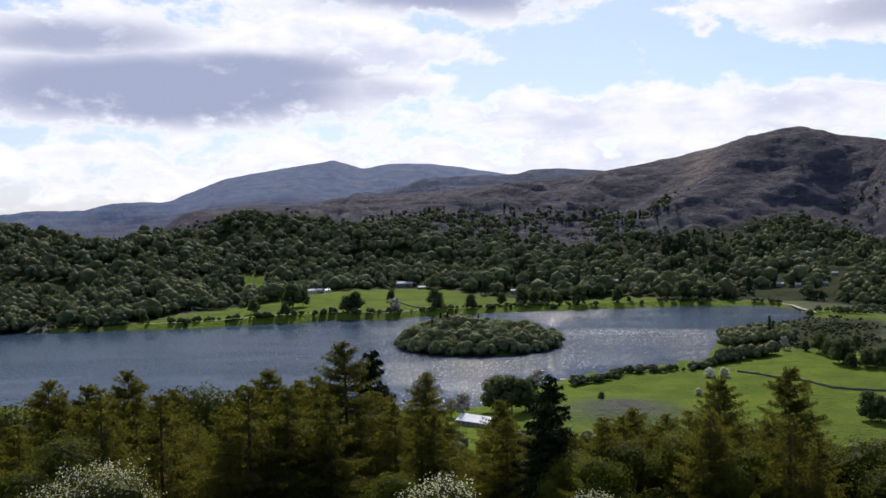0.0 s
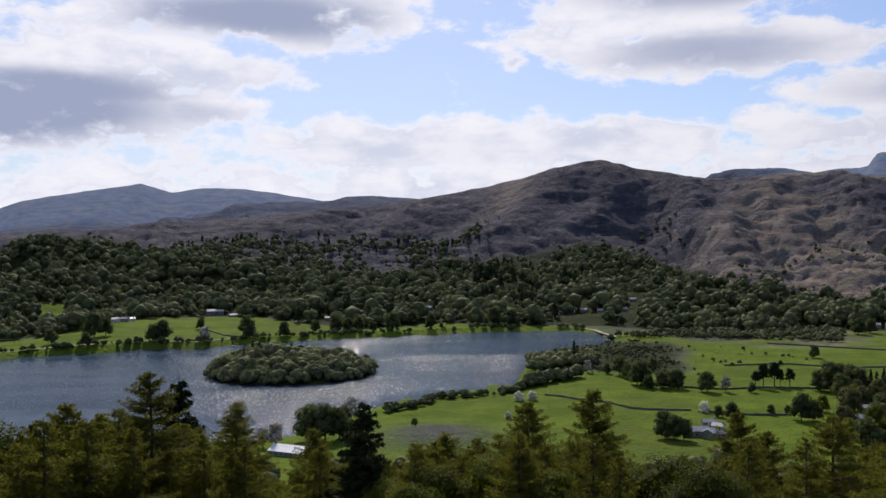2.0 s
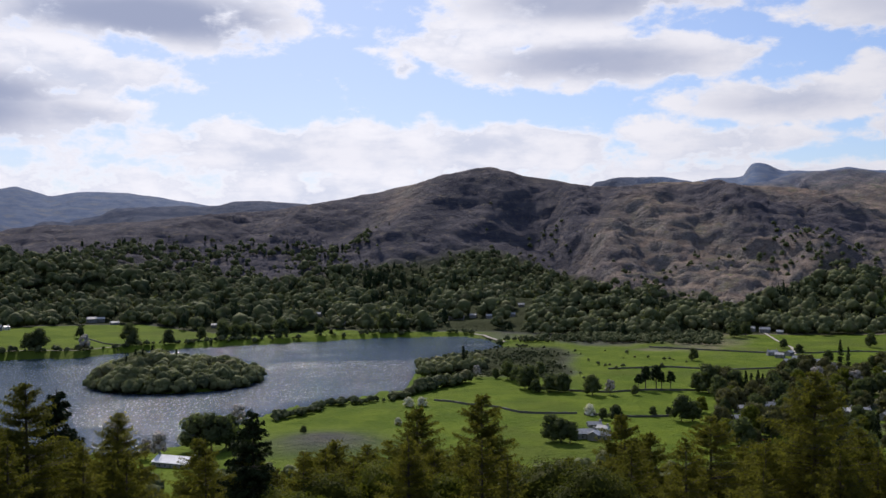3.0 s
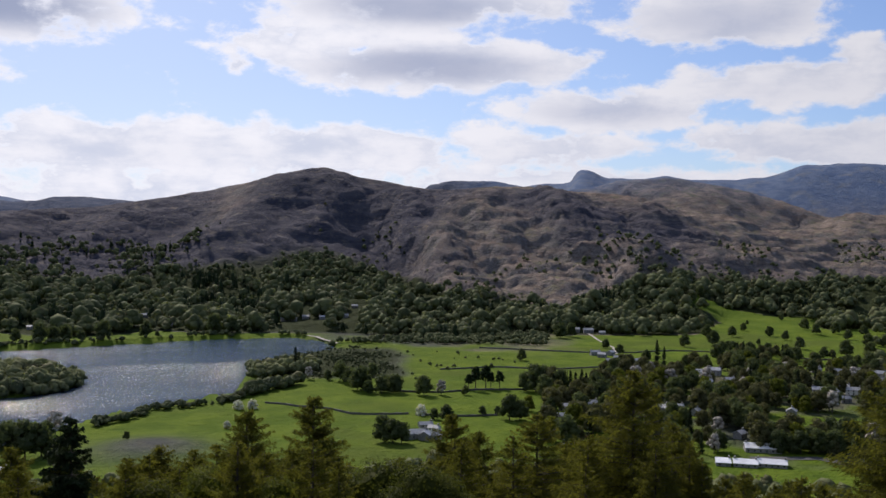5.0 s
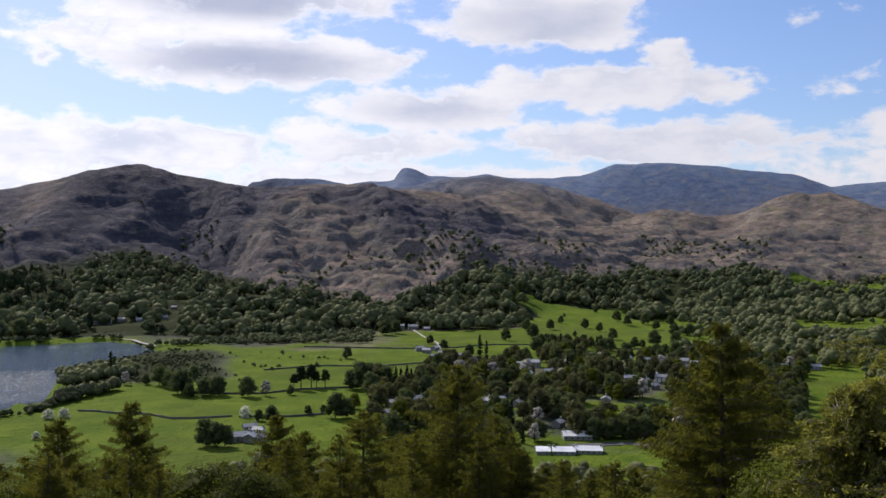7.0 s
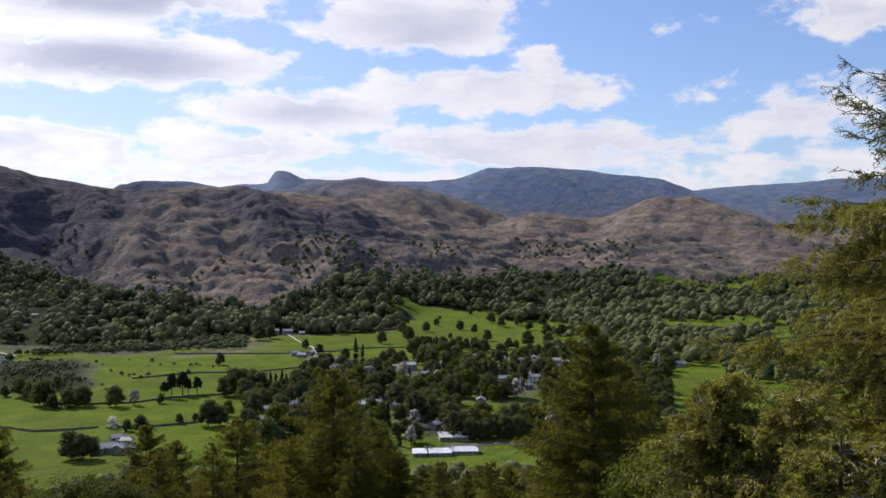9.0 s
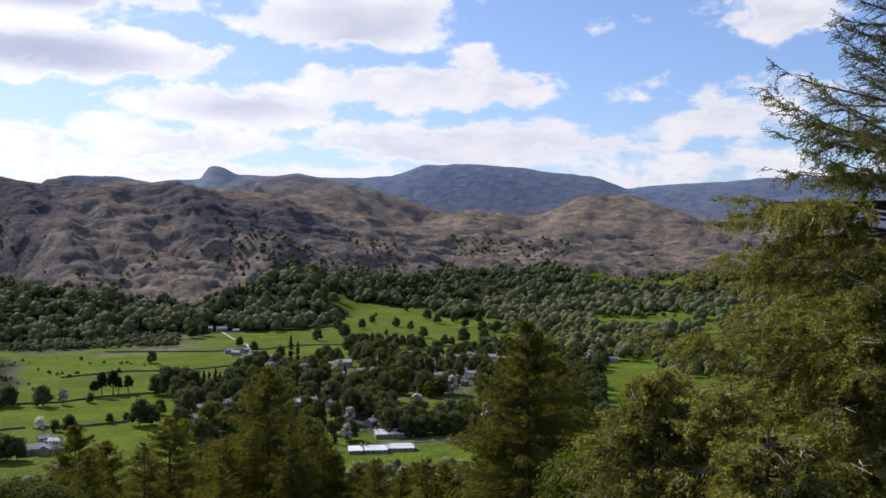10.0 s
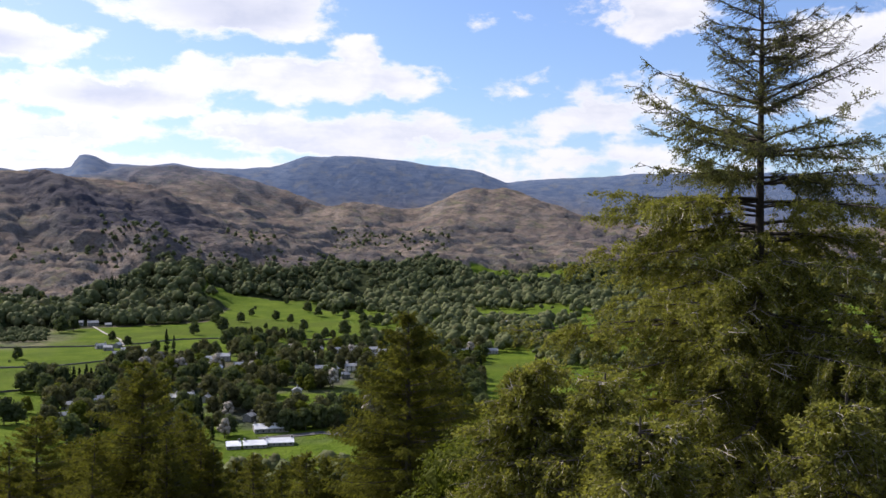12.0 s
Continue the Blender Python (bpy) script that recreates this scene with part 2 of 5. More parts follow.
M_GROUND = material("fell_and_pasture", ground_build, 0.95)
M_WATER = material("lake_water", water_build, 0.2)
M_OAK = leafy("oak_leaves", (0.050, 0.068, 0.034), (0.130, 0.155, 0.068), 0.5)
M_WOOD = leafy("woodland_leaves", (0.104, 0.125, 0.058), (0.230, 0.246, 0.110), 0.4, 0.14, 0.30, 1.1)
M_WILLOW = leafy("willow_leaves", (0.055, 0.070, 0.028), (0.135, 0.150, 0.065), 0.25, 0.4, 0.0, 0.7)
M_BEECH = leafy("beech_leaves", (0.058, 0.062, 0.030), (0.140, 0.136, 0.062), 0.4)
M_SPRUCE = leafy("spruce_needles", (0.012, 0.022, 0.010), (0.035, 0.052, 0.020), 0.15)
M_LARCH = leafy("larch_needles", (0.070, 0.075, 0.015), (0.168, 0.160, 0.036), 0.62)
M_NEEDLES = leafy("near_larch_needles", (0.074, 0.080, 0.018), (0.262, 0.256, 0.066), 0.42, 0.95)
M_TIP = leafy("sparse_larch_needles", (0.075, 0.082, 0.036), (0.210, 0.210, 0.090), 0.45, 0.8)
M_SYCAMORE = leafy("sycamore_leaves", (0.042, 0.054, 0.012), (0.112, 0.122, 0.028), 0.45)
M_SPRING = leafy("spring_leaves", (0.062, 0.080, 0.011), (0.158, 0.170, 0.027), 0.45)
M_BLOSSOM = leafy("may_blossom", (0.42, 0.42, 0.36), (0.80, 0.78, 0.70), 0.3)
M_BARK = plain("bark", (0.035, 0.028, 0.022), (0.085, 0.070, 0.055), 4.0, 0.95, 0.02)
M_TWIG = plain("lichened_twigs", (0.17, 0.145, 0.115), (0.42, 0.38, 0.32), 6.0, 0.95)
M_STONE = plain("dry_stone", (0.055, 0.055, 0.052), (0.13, 0.125, 0.115), 1.5, 0.95, 0.05)
M_SLATE = plain("roof_slate", (0.20, 0.205, 0.21), (0.36, 0.36, 0.365), 0.8, 0.35)
M_RENDER = plain("white_render", (0.58, 0.56, 0.51), (0.76, 0.74, 0.68), 0.5, 0.9)
M_GREYWALL = plain("grey_stone_and_wall_shade", (0.15, 0.148, 0.142), (0.27, 0.265, 0.255), 0.9, 0.95)
M_PANE = plain("window_pane", (0.02, 0.025, 0.03), (0.05, 0.055, 0.06), 0.5, 0.08)
M_SHEET = plain("pale_sheet_roof", (0.55, 0.56, 0.58), (0.74, 0.75, 0.76), 0.2, 0.35)
M_ROAD = plain("asphalt", (0.045, 0.045, 0.047), (0.075, 0.075, 0.078), 0.4, 0.9)
M_TRACK = plain("gravel_track", (0.22, 0.20, 0.17), (0.34, 0.32, 0.28), 0.4, 0.95)
M_WOODDOOR = plain("painted_wood", (0.05, 0.07, 0.06), (0.10, 0.12, 0.10), 1.0, 0.6)

# ---- the lie of the land ----
# bearing, distance, height over the lake
LOWER = [(-180, 430, 260), (-110, 430, 190), (-75, 430, 40), (-50, 430, 8), (60, 430, 8), (85, 430, 14), (112, 430, 60), (140, 430, 190), (180, 430, 260)]
FOOT = [(-180, 900, 420), (-110, 1100, 260), (-75, 1200, 30), (-40, 1180, 3), (-20, 1140, 3), (-17.8, 1140, 4), (-15.7, 1200, 5), (-12.6, 1240, 6), (-11.0, 1240, 8), (-8.6, 1330, 11), (-7.6, 1400, 12), (0, 1420, 8), (3.1, 1310, 6), (6, 1260, 5),
        (9, 1275, 5), (10.3, 1320, 5), (13, 1290, 4), (20, 1290, 3), (28, 1230, 3), (33, 1290, 3), (38, 1310, 4), (41.5, 1330, 5), (43, 1540, 10), (47, 1560, 10), (48.5, 1450, 9), (50, 1500, 9), (57, 1560, 10), (62, 1600, 12),
        (75, 1700, 14), (105, 1500, 60), (140, 1100, 260), (180, 900, 420)]
BENCH = [(-180, 1400, 480), (-110, 1600, 300), (-75, 1700, 60), (-40, 1950, 100), (-24, 1950, 100), (-18.6, 1900, 74), (-15.6, 1950, 98), (-11, 2000, 116), (-8, 2050, 120), (-6, 1900, 104),
         (-2, 1850, 88), (2, 1900, 68), (7, 1850, 46), (10, 1850, 55), (13.5, 1900, 65), (19.6, 2000, 92), (24, 1950, 70), (27, 1600, 30),
         (31.7, 1650, 32), (34, 1450, 10), (36, 1700, 48), (39, 1800, 80), (43, 1860, 56), (47, 1880, 48), (48.6, 2100, 56), (50.5, 2150, 62), (54, 2180, 62),
         (57, 2200, 42), (61, 2300, 38), (68, 2300, 60), (80, 2200, 70), (105, 1900, 120), (140, 1500, 300), (180, 1400, 480)]
CREST_A = [(-180, 2400, 500), (-110, 2400, 320), (-75, 2300, 120), (-40, 2150, 128), (-24.3, 2100, 100), (-22.6, 2100, 95), (-18.6, 2100, 72), (-17.1, 2100, 78),
           (-14.9, 2100, 118), (-10.8, 2150, 133), (-7.9, 2200, 133), (-6.6, 2450, 147), (-5, 2450, 156), (-2.7, 2450, 154), (-0.1, 2450, 166),
           (2.9, 2450, 176), (4.9, 2450, 182), (8, 2480, 196), (9.7, 2500, 208), (11, 2500, 219), (13.5, 2500, 238), (17, 2500, 274), (18.8, 2500, 290), (20.1, 2500, 296)]
CREST_B = [(20.7, 2500, 290), (21.6, 2500, 278), (24.3, 2500, 261), (26.3, 2500, 251), (27.0, 2500, 250), (27.6, 2500, 250), (30, 2500, 254), (32.6, 2520, 250),
           (36.5, 2550, 240), (41.4, 2650, 201), (44.5, 2750, 166), (46.6, 2900, 150), (48.4, 3000, 183), (51.1, 3050, 193), (53.4, 3100, 194), (56.6, 3200, 240),
           (58.6, 3200, 266), (61.3, 3150, 210), (63.4, 3100, 170), (66.1, 3050, 146), (72, 3000, 130), (105, 2800, 180), (140, 2400, 380), (180, 2400, 500)]
FAR_A = [(-180, 4300, 420), (-60, 4300, 120), (-24.3, 4300, 112), (-20.3, 4300, 118), (-15.5, 4300, 165), (-12.4, 4300, 256), (-9, 4300, 298), (-6.3, 4300, 331),
         (-4.6, 4300, 293), (-3, 4300, 313), (-0.4, 4300, 310), (2.6, 4300, 276), (5, 4300, 243), (10, 4300, 220), (20, 4300, 260), (28, 4300, 310), (32.8, 4300, 366)]
FAR_B = [(33.9, 4300, 368), (34.3, 4300, 376), (34.6, 4300, 420), (35.0, 4300, 428), (35.5, 4300, 420), (36.3, 4300, 390), (38.4, 4300, 386), (39.6, 4300, 402), (41, 4300, 386), (43.5, 4300, 382), (45, 4300, 392), (47.0, 4300, 440), (49.8, 4300, 449),
         (53.8, 4300, 419), (57.1, 4300, 385), (58.7, 4300, 337), (61.2, 4300, 352), (66, 4300, 374), (68, 4300, 376), (80, 4300, 370), (105, 4300, 320), (180, 4300, 420)]
NEAR_SHORE = [(-60, 900), (-45, 760), (-24, 690), (-15, 640), (-8, 615), (0.4, 603), (2.4, 627), (5.7, 684), (7.3, 725), (11.2, 762), (15, 818), (15.6, 917), (16.6, 1019), (20.7, 1116), (21.2, 1160)]
FAR_SHORE = [(-60, 900), (-45, 1180), (-24.5, 1160), (-21.7, 1138), (-15.7, 1112), (-9.4, 1121), (-6.1, 1136), (-3.5, 1124), (0.5, 1169), (7, 1200), (10.3, 1225), (13.5, 1255), (18.4, 1268), (19.8, 1227), (20.7, 1159), (21.2, 1160)]


def table(rows, az, k):
    rows = np.array(rows, float)
    return np.interp(az, rows[:, 0], rows[:, k])


def hashed(ix, iy, seed):
    h = (ix.astype(np.int64) * 374761393 + iy.astype(np.int64) * 668265263 + seed * 974634321) & 0x7FFFFFFF
    h = ((h ^ (h >> 13)) * 1274126177) & 0x7FFFFFFF
    return ((h ^ (h >> 16)) & 0xFFFF) / 65535.0


def value_noise(x, y, seed):
    ix, iy = np.floor(x), np.floor(y)
    fx, fy = x - ix, y - iy
    fx, fy = fx * fx * (3 - 2 * fx), fy * fy * (3 - 2 * fy)
    a, b, c, d = hashed(ix, iy, seed), hashed(ix + 1, iy, seed), hashed(ix, iy + 1, seed), hashed(ix + 1, iy + 1, seed)
    return (a + (b - a) * fx) * (1 - fy) + (c + (d - c) * fx) * fy


def fractal(x, y, size, octaves, seed, ridged=False):
    total, amp, norm = 0.0, 1.0, 0.0
    for o in range(octaves):
        v = value_noise(x / size, y / size, seed + o * 17) * 2 - 1
        total = total + amp * ((1 - 2 * np.abs(v)) if ridged else v)
        norm += amp
        amp, size = amp * 0.52, size * 0.49
    return total / norm


def smooth(lo, hi, v):
    k = np.clip((v - lo) / (hi - lo), 0, 1)
    return k * k * (3 - 2 * k)


def rounded(knots_r, knots_z, r):
    """Monotone cubic through the knots of every bearing."""
    h = np.diff(knots_r, axis=0)
    d = np.diff(knots_z, axis=0) / h
    m = np.zeros_like(knots_z)
    same_way = d[:-1] * d[1:] > 0
    m[1:-1] = np.where(same_way, 2 * d[:-1] * d[1:] / np.where(same_way, d[:-1] + d[1:], 1), 0)
    m[0], m[-1] = d[0], d[-1]
    z = np.zeros((knots_r.shape[1], len(r)))
    for i in range(len(h)):
        t = (r[None, :] - knots_r[i][:, None]) / h[i][:, None]
        inside = (t >= 0) & (t < 1) if i < len(h) - 1 else (t >= 0)
        t = np.clip(t, 0, 1)
        t2, t3 = t * t, t * t * t
        v = (2 * t3 - 3 * t2 + 1) * knots_z[i][:, None] + (t3 - 2 * t2 + t) * h[i][:, None] * m[i][:, None] \
            + (-2 * t3 + 3 * t2) * knots_z[i + 1][:, None] + (t3 - t2) * h[i][:, None] * m[i + 1][:, None]
        z = np.where(inside, v, z)
    return z


def lake_depth(az, r):
    """How far inside the lake's outline a place lies, in metres (minus: on land)."""
    near, far = table(NEAR_SHORE, az, 1), table(FAR_SHORE, az, 1)
    wob = 5 * np.sin(az * 2.3 + r * 0.01) + 4 * np.sin(az * 5.1 + 1)
    return np.where((az > -60) & (az < 21.2), np.minimum(r - near - wob, far + 0.4 * wob - r), -50.0)


RING = np.concatenate([np.geomspace(2, 396, 44), np.arange(408, 1300, 12), np.arange(1300, 2650, 8), np.arange(2650, 3300, 18), np.linspace(3300, 4900, 42)])
TURN = np.concatenate([np.arange(-180, -42, 3.0), np.arange(-42, -28, 0.5), np.arange(-28, 82, 0.22), np.arange(82, 104, 0.5), np.linspace(104, 180, 26)])
CRESTS, FARS = CREST_A + CREST_B, FAR_A + FAR_B


# spurs that run down from the crests: height over the slope, half width, then bearing and distance
SPURS = [
    (34, 75, (19.2, 2390), (17.4, 2270), (15.6, 2130), (13.6, 2010), (12.0, 1930)), (26, 70, (21.6, 2380), (20.6, 2240), (19.2, 2110), (17.6, 2010)),
    (30, 80, (24.6, 2370), (25.0, 2200), (25.4, 2060), (26.4, 1900), (27.4, 1760)), (24, 60, (28.6, 2360), (28.4, 2200), (29.4, 2060), (30.6, 1930), (31.6, 1800)),
    (30, 80, (31.8, 2380), (33.0, 2240), (34.6, 2100), (36.0, 1960), (37.0, 1850)), (22, 60, (36.6, 2420), (38.6, 2330), (40.4, 2220)),
    (-24, 55, (23.0, 2330), (23.2, 2150), (23.6, 1980), (24.4, 1850)), (-22, 50, (27.0, 2330), (27.0, 2180), (28.0, 2000), (29.2, 1860), (30.2, 1760)), (-20, 50, (33.0, 2020), (34.0, 1860), (34.4, 1720)),
    (20, 70, (5.0, 2380), (3.6, 2260), (1.8, 2160)), (22, 70, (9.8, 2380), (8.4, 2260), (7.0, 2140), (6.4, 2040)), (-16, 60, (7.6, 2330), (5.4, 2180), (4.0, 2060)),
    (-16, 60, (12.4, 2330), (11.2, 2180), (10.2, 2050)), (20, 60, (50.2, 2930), (49.6, 2760), (49.0, 2600)), (24, 70, (57.6, 3080), (56.4, 2900), (55.4, 2740)), (20, 70, (60.4, 3020), (61.4, 2860), (61.8, 2700)),
    (-20, 60, (53.0, 2900), (52.6, 2720), (53.2, 2560)), (18, 55, (47.0, 2760), (46.4, 2600), (46.0, 2420)), (22, 60, (42.6, 2560), (43.4, 2420), (43.8, 2300)), (-24, 70, (-16.8, 2200), (-12.6, 1760), (-10.6, 1480)),
]
# crests of their own between the fell and the far mountains: bearing, distance, angle over the eye
RIDGES = [
    (0.55, (26.0, 2980, 2.3), (26.9, 3000, 3.12), (27.6, 3000, 3.33), (28.8, 3000, 3.28), (30.0, 3000, 3.32), (31.2, 3000, 3.05), (32.4, 3000, 2.8), (33.6, 3000, 2.3)),
    (0.30, (-30, 3500, -0.3), (-24.3, 3500, -0.12), (-22.6, 3500, 0.03), (-20.2, 3500, 0.02), (-18.6, 3500, 0.38), (-17.0, 3500, 0.48), (-15.6, 3500, 0.42), (-13.0, 3500, 0.2), (-9.0, 3500, -0.4)),
    (0.34, (-6.8, 2900, 0.15), (-5.0, 2900, 0.80), (-3.4, 2950, 0.75), (-0.7, 2980, 1.62), (2.9, 3000, 1.72), (3.9, 3000, 1.64), (5.2, 3000, 1.98), (7.2, 3000, 2.0), (9.7, 3000, 1.8)),
    (0.42, (35.4, 3250, 2.9), (36.4, 3300, 3.30), (38.3, 3300, 3.42), (39.7, 3320, 3.50), (41.0, 3330, 3.34), (42.9, 3350, 3.05), (44.9, 3350, 2.56), (47.2, 3350, 1.76), (48.9, 3330, 1.2), (51.0, 3300, 0.2)),
    (0.40, (34.8, 1960, -2.2), (36.4, 1990, -1.35), (38.3, 2030, -0.75), (40.3, 2060, -0.34), (42.9, 2080, -0.58), (44.9, 2090, -0.62), (47.2, 2100, -1.15), (49.2, 2120, -1.8)),
    (0.36, (48.0, 2500, -1.1), (50.2, 2520, -0.62), (52.1, 2540, -0.4), (54.1, 2540, -0.6), (56.6, 2520, -1.4)),
]


def along(line, x, y):
    """How far places lie from a bent line, and how far along it (by bends)."""
    best, where = np.full(x.shape, 1e9), np.zeros(x.shape)
    for i in range(len(line) - 1):
        (ax, ay), (bx, by) = line[i], line[i + 1]
        u = np.clip(((x - ax) * (bx - ax) + (y - ay) * (by - ay)) / ((bx - ax) ** 2 + (by - ay) ** 2), 0, 1)
        d = np.hypot(x - ax - u * (bx - ax), y - ay - u * (by - ay))
        where = np.where(d < best, i + u, where)
        best = np.minimum(best, d)
    return best, where


def benched(z, step, phase, tread):
    """Turns an even slope into ledges with steep faces between them."""
    t = z / step + phase
    k = np.floor(t)
    return (k + smooth(tread, 1.0, t - k) - phase) * step


def terrain():
    az = TURN
    near_slope = table(LOWER, az, 2)
    up = smooth(30, 200, near_slope)
    kr = [np.zeros_like(az), np.full_like(az, 60), np.full_like(az, 250), table(LOWER, az, 1), np.full_like(az, 620), table(FOOT, az, 1), table(BENCH, az, 1), table(CRESTS, az, 1)]
    kz = [np.full_like(az, 128.3), 128.3 - 21.5 + 40 * up, 128.3 - 90 + 190 * up, near_slope, 3 + 300 * up, table(FOOT, az, 2), table(BENCH, az, 2), table(CRESTS, az, 2)]
    kr += [kr[-1] + 420, table(FARS, az, 1), np.full_like(az, 4960)]
    kz += [kz[-1] * 0.72 - 10, table(FARS, az, 2), table(FARS, az, 2) * 0.6]
    kr, kz = np.array(kr), np.array(kz)
    r = RING
    z = rounded(kr, kz, r)
    A, R = np.meshgrid(az, r, indexing="ij")
    x, y = R * np.sin(np.radians(A)), R * np.cos(np.radians(A))
    foot, bench, crest, far = (table(t, A, 1) for t in (FOOT, BENCH, CRESTS, FARS))
    # crags and hollows on the fells, calm on the valley floor
    wild = smooth(0, 1, (R - foot) / (0.7 * (bench - foot))) * (1 - 0.85 * np.exp(-((R - crest) / 130) ** 2)) * (1 - 0.8 * np.exp(-((R - far) / 150) ** 2))
    wx, wy = x + 40 * fractal(x, y, 160, 3, 5), y + 40 * fractal(x, y, 160, 3, 6)
    wx, wy = wx + 22 * fractal(x, y, 60, 3, 8), wy + 22 * fractal(x, y, 60, 3, 9)
    patchy = 0.35 + 1.1 * smooth(-0.35, 0.35, fractal(x, y, 330, 3, 14))
    for slope, *line in RIDGES:
        d, u = along([(r * math.sin(radians(a)), r * math.cos(radians(a))) for a, r, _ in line], wx, wy)
        top = np.interp(u, np.arange(len(line)), [130 + r * math.tan(radians(e)) for _, r, e in line])
        lift = top - slope * (np.sqrt(d * d + 45 ** 2) - 45)
        z = np.where(R > foot + 60, 0.5 * (z + lift + np.sqrt((z - lift) ** 2 + 8 ** 2)), z)
    for lift, wide, *line in SPURS:
        d, u = along([(r * math.sin(radians(a)), r * math.cos(radians(a))) for a, r in line], wx, wy)
        ends = smooth(0, 0.8, u) * (1 - 0.6 * smooth(len(line) - 2, len(line) - 1, u))
        z += lift * np.exp(-(d / wide) ** 2) * (0.35 + 0.65 * ends)
    z += smooth(0, 90, R - foot) * (1 - smooth(0, 400, R - bench)) * (fractal(x, y, 230, 3, 18) * 16 + fractal(x, y, 90, 2, 20) * 6) * smooth(-40, -30, A)
    # ledges and crags: flat heathery steps, steep broken faces
    ledgy = wild * smooth(-0.30, 0.25, fractal(x, y, 300, 4, 15) + 0.10) * (1 - 0.75 * smooth(60, 350, R - crest))
    phase = 1.9 * fractal(wx, wy, 190, 5, 16)
    z += 0.36 * ledgy * (benched(z, 31, phase, 0.62) - z)
    z += 0.62 * ledgy * (benched(z, 12, 3.0 * fractal(wx, wy, 110, 5, 19), 0.60) - z)
    # outcrops lie along the slope
    wide, deep = np.radians(A) * 2300 * 0.55 + 0.5 * (wx - x), R + 0.6 * (wy - y)
    craggy = fractal(wx, wy, 260, 4, 12, True) * 9 + patchy * (fractal(wide, deep, 95, 5, 23) * 9 + fractal(wide, deep, 42, 4, 27, True) * 6.5) + fractal(wide, deep, 19, 3, 29, True) * 6.5
    z += wild * craggy * (0.6 + 0.4 * smooth(14, 25, A)) * (1 - 0.62 * smooth(100, 500, R - crest))
    z += (1 - wild) * smooth(420, 500, R) * (fractal(x, y, 140, 3, 31) * (1.1 + 3.4 * smooth(1060, 1150, R) * smooth(36, 39, A)) + 0.3)
    z += (1 - smooth(380, 480, R)) * smooth(3, 40, R) * fractal(x, y, 30, 4, 41) * 2.0
    skyline = np.exp(-((R - crest) / 60) ** 2) * fractal(A, A * 0, 1.6, 4, 51) * 5 + np.exp(-((R - far) / 120) ** 2) * fractal(A, A * 0, 1.2, 4, 61) * 7
    z += skyline
    # knoll with rough ground beside the near fields
    kx, ky = 590 * math.sin(radians(10.4)), 590 * math.cos(radians(10.4))
    z += 7 * np.exp(-((x - kx) ** 2 + (y - ky) ** 2) / 38 ** 2)
    deep = lake_depth(A, R)
    valley = np.maximum(z, 1.0 + np.clip(-deep, 0, 60) * 0.02)
    z = np.where(deep > 0, -0.4 - np.clip(deep * 0.08, 0, 3), np.where(R < foot + 40, np.minimum(valley, z + 40), z))
    # the island
    ix, iy = x - 905 * math.sin(radians(2.1)), y - 905 * math.cos(radians(2.1))
    island = 1 - np.sqrt((ix / 68) ** 2 + (iy / 62) ** 2)
    z = np.maximum(z, np.where(island > -0.2, 12 * np.sqrt(np.clip(island, 0, 1)) - 0.6 + 1.2 * np.clip(island * 8, -1, 1), -9))
    return A, R, x, y, z


GA, GR, GX, GY, GZ = terrain()


def height_at(x, y):
    """Height of the ground at any place (or places)."""
    r, a = np.hypot(x, y), np.degrees(np.arctan2(x, y))
    i = np.clip(np.searchsorted(TURN, a) - 1, 0, len(TURN) - 2)
    j = np.clip(np.searchsorted(RING, r) - 1, 0, len(RING) - 2)
    u, v = (a - TURN[i]) / (TURN[i + 1] - TURN[i]), np.clip((r - RING[j]) / (RING[j + 1] - RING[j]), 0, 1)
    return (GZ[i, j] * (1 - u) + GZ[i + 1, j] * u) * (1 - v) + (GZ[i, j + 1] * (1 - u) + GZ[i + 1, j + 1] * u) * v


def at(az, r):
    return r * math.sin(radians(az)), r * math.cos(radians(az))


def mesh_of(name, verts, faces, mats, index=None, flat_shade=True):
    """A mesh from numpy arrays: verts (n, 3), faces (m, 3 or 4)."""
    me = bpy.data.meshes.new(name)
    n, m, k = len(verts), len(faces), faces.shape[1]
    me.vertices.add(n)
    me.vertices.foreach_set("co", np.asarray(verts, np.float32).ravel())
    me.loops.add(m * k)
    me.loops.foreach_set("vertex_index", np.asarray(faces, np.int32).ravel())
    me.polygons.add(m)
    me.polygons.foreach_set("loop_start", np.arange(0, m * k, k, dtype=np.int32))
    me.polygons.foreach_set("use_smooth", np.full(m, not flat_shade))
    for mat in mats:
        me.materials.append(mat)
    if index is not None:
        me.polygons.foreach_set("material_index", np.asarray(index, np.int32))
    me.update(calc_edges=True)
    me.validate()
    return me


def field_mask(A, R):
    """Where the valley is grazed: beside and round the lake, up the side valley, on two slopes."""
    foot = table(FOOT, A, 1)
    m = (R > 440) & (R < foot) & (A > -26)
    m |= (A > 56.6) & (A < 62.5) & (R > 2000) & (R < 2230)
    m |= (A > -11.6) & (A < -10.2) & (R > 1380) & (R < 1560)
    m |= (A > 41) & (A < 48) & (R > 1500) & (R < 1640)
    return m


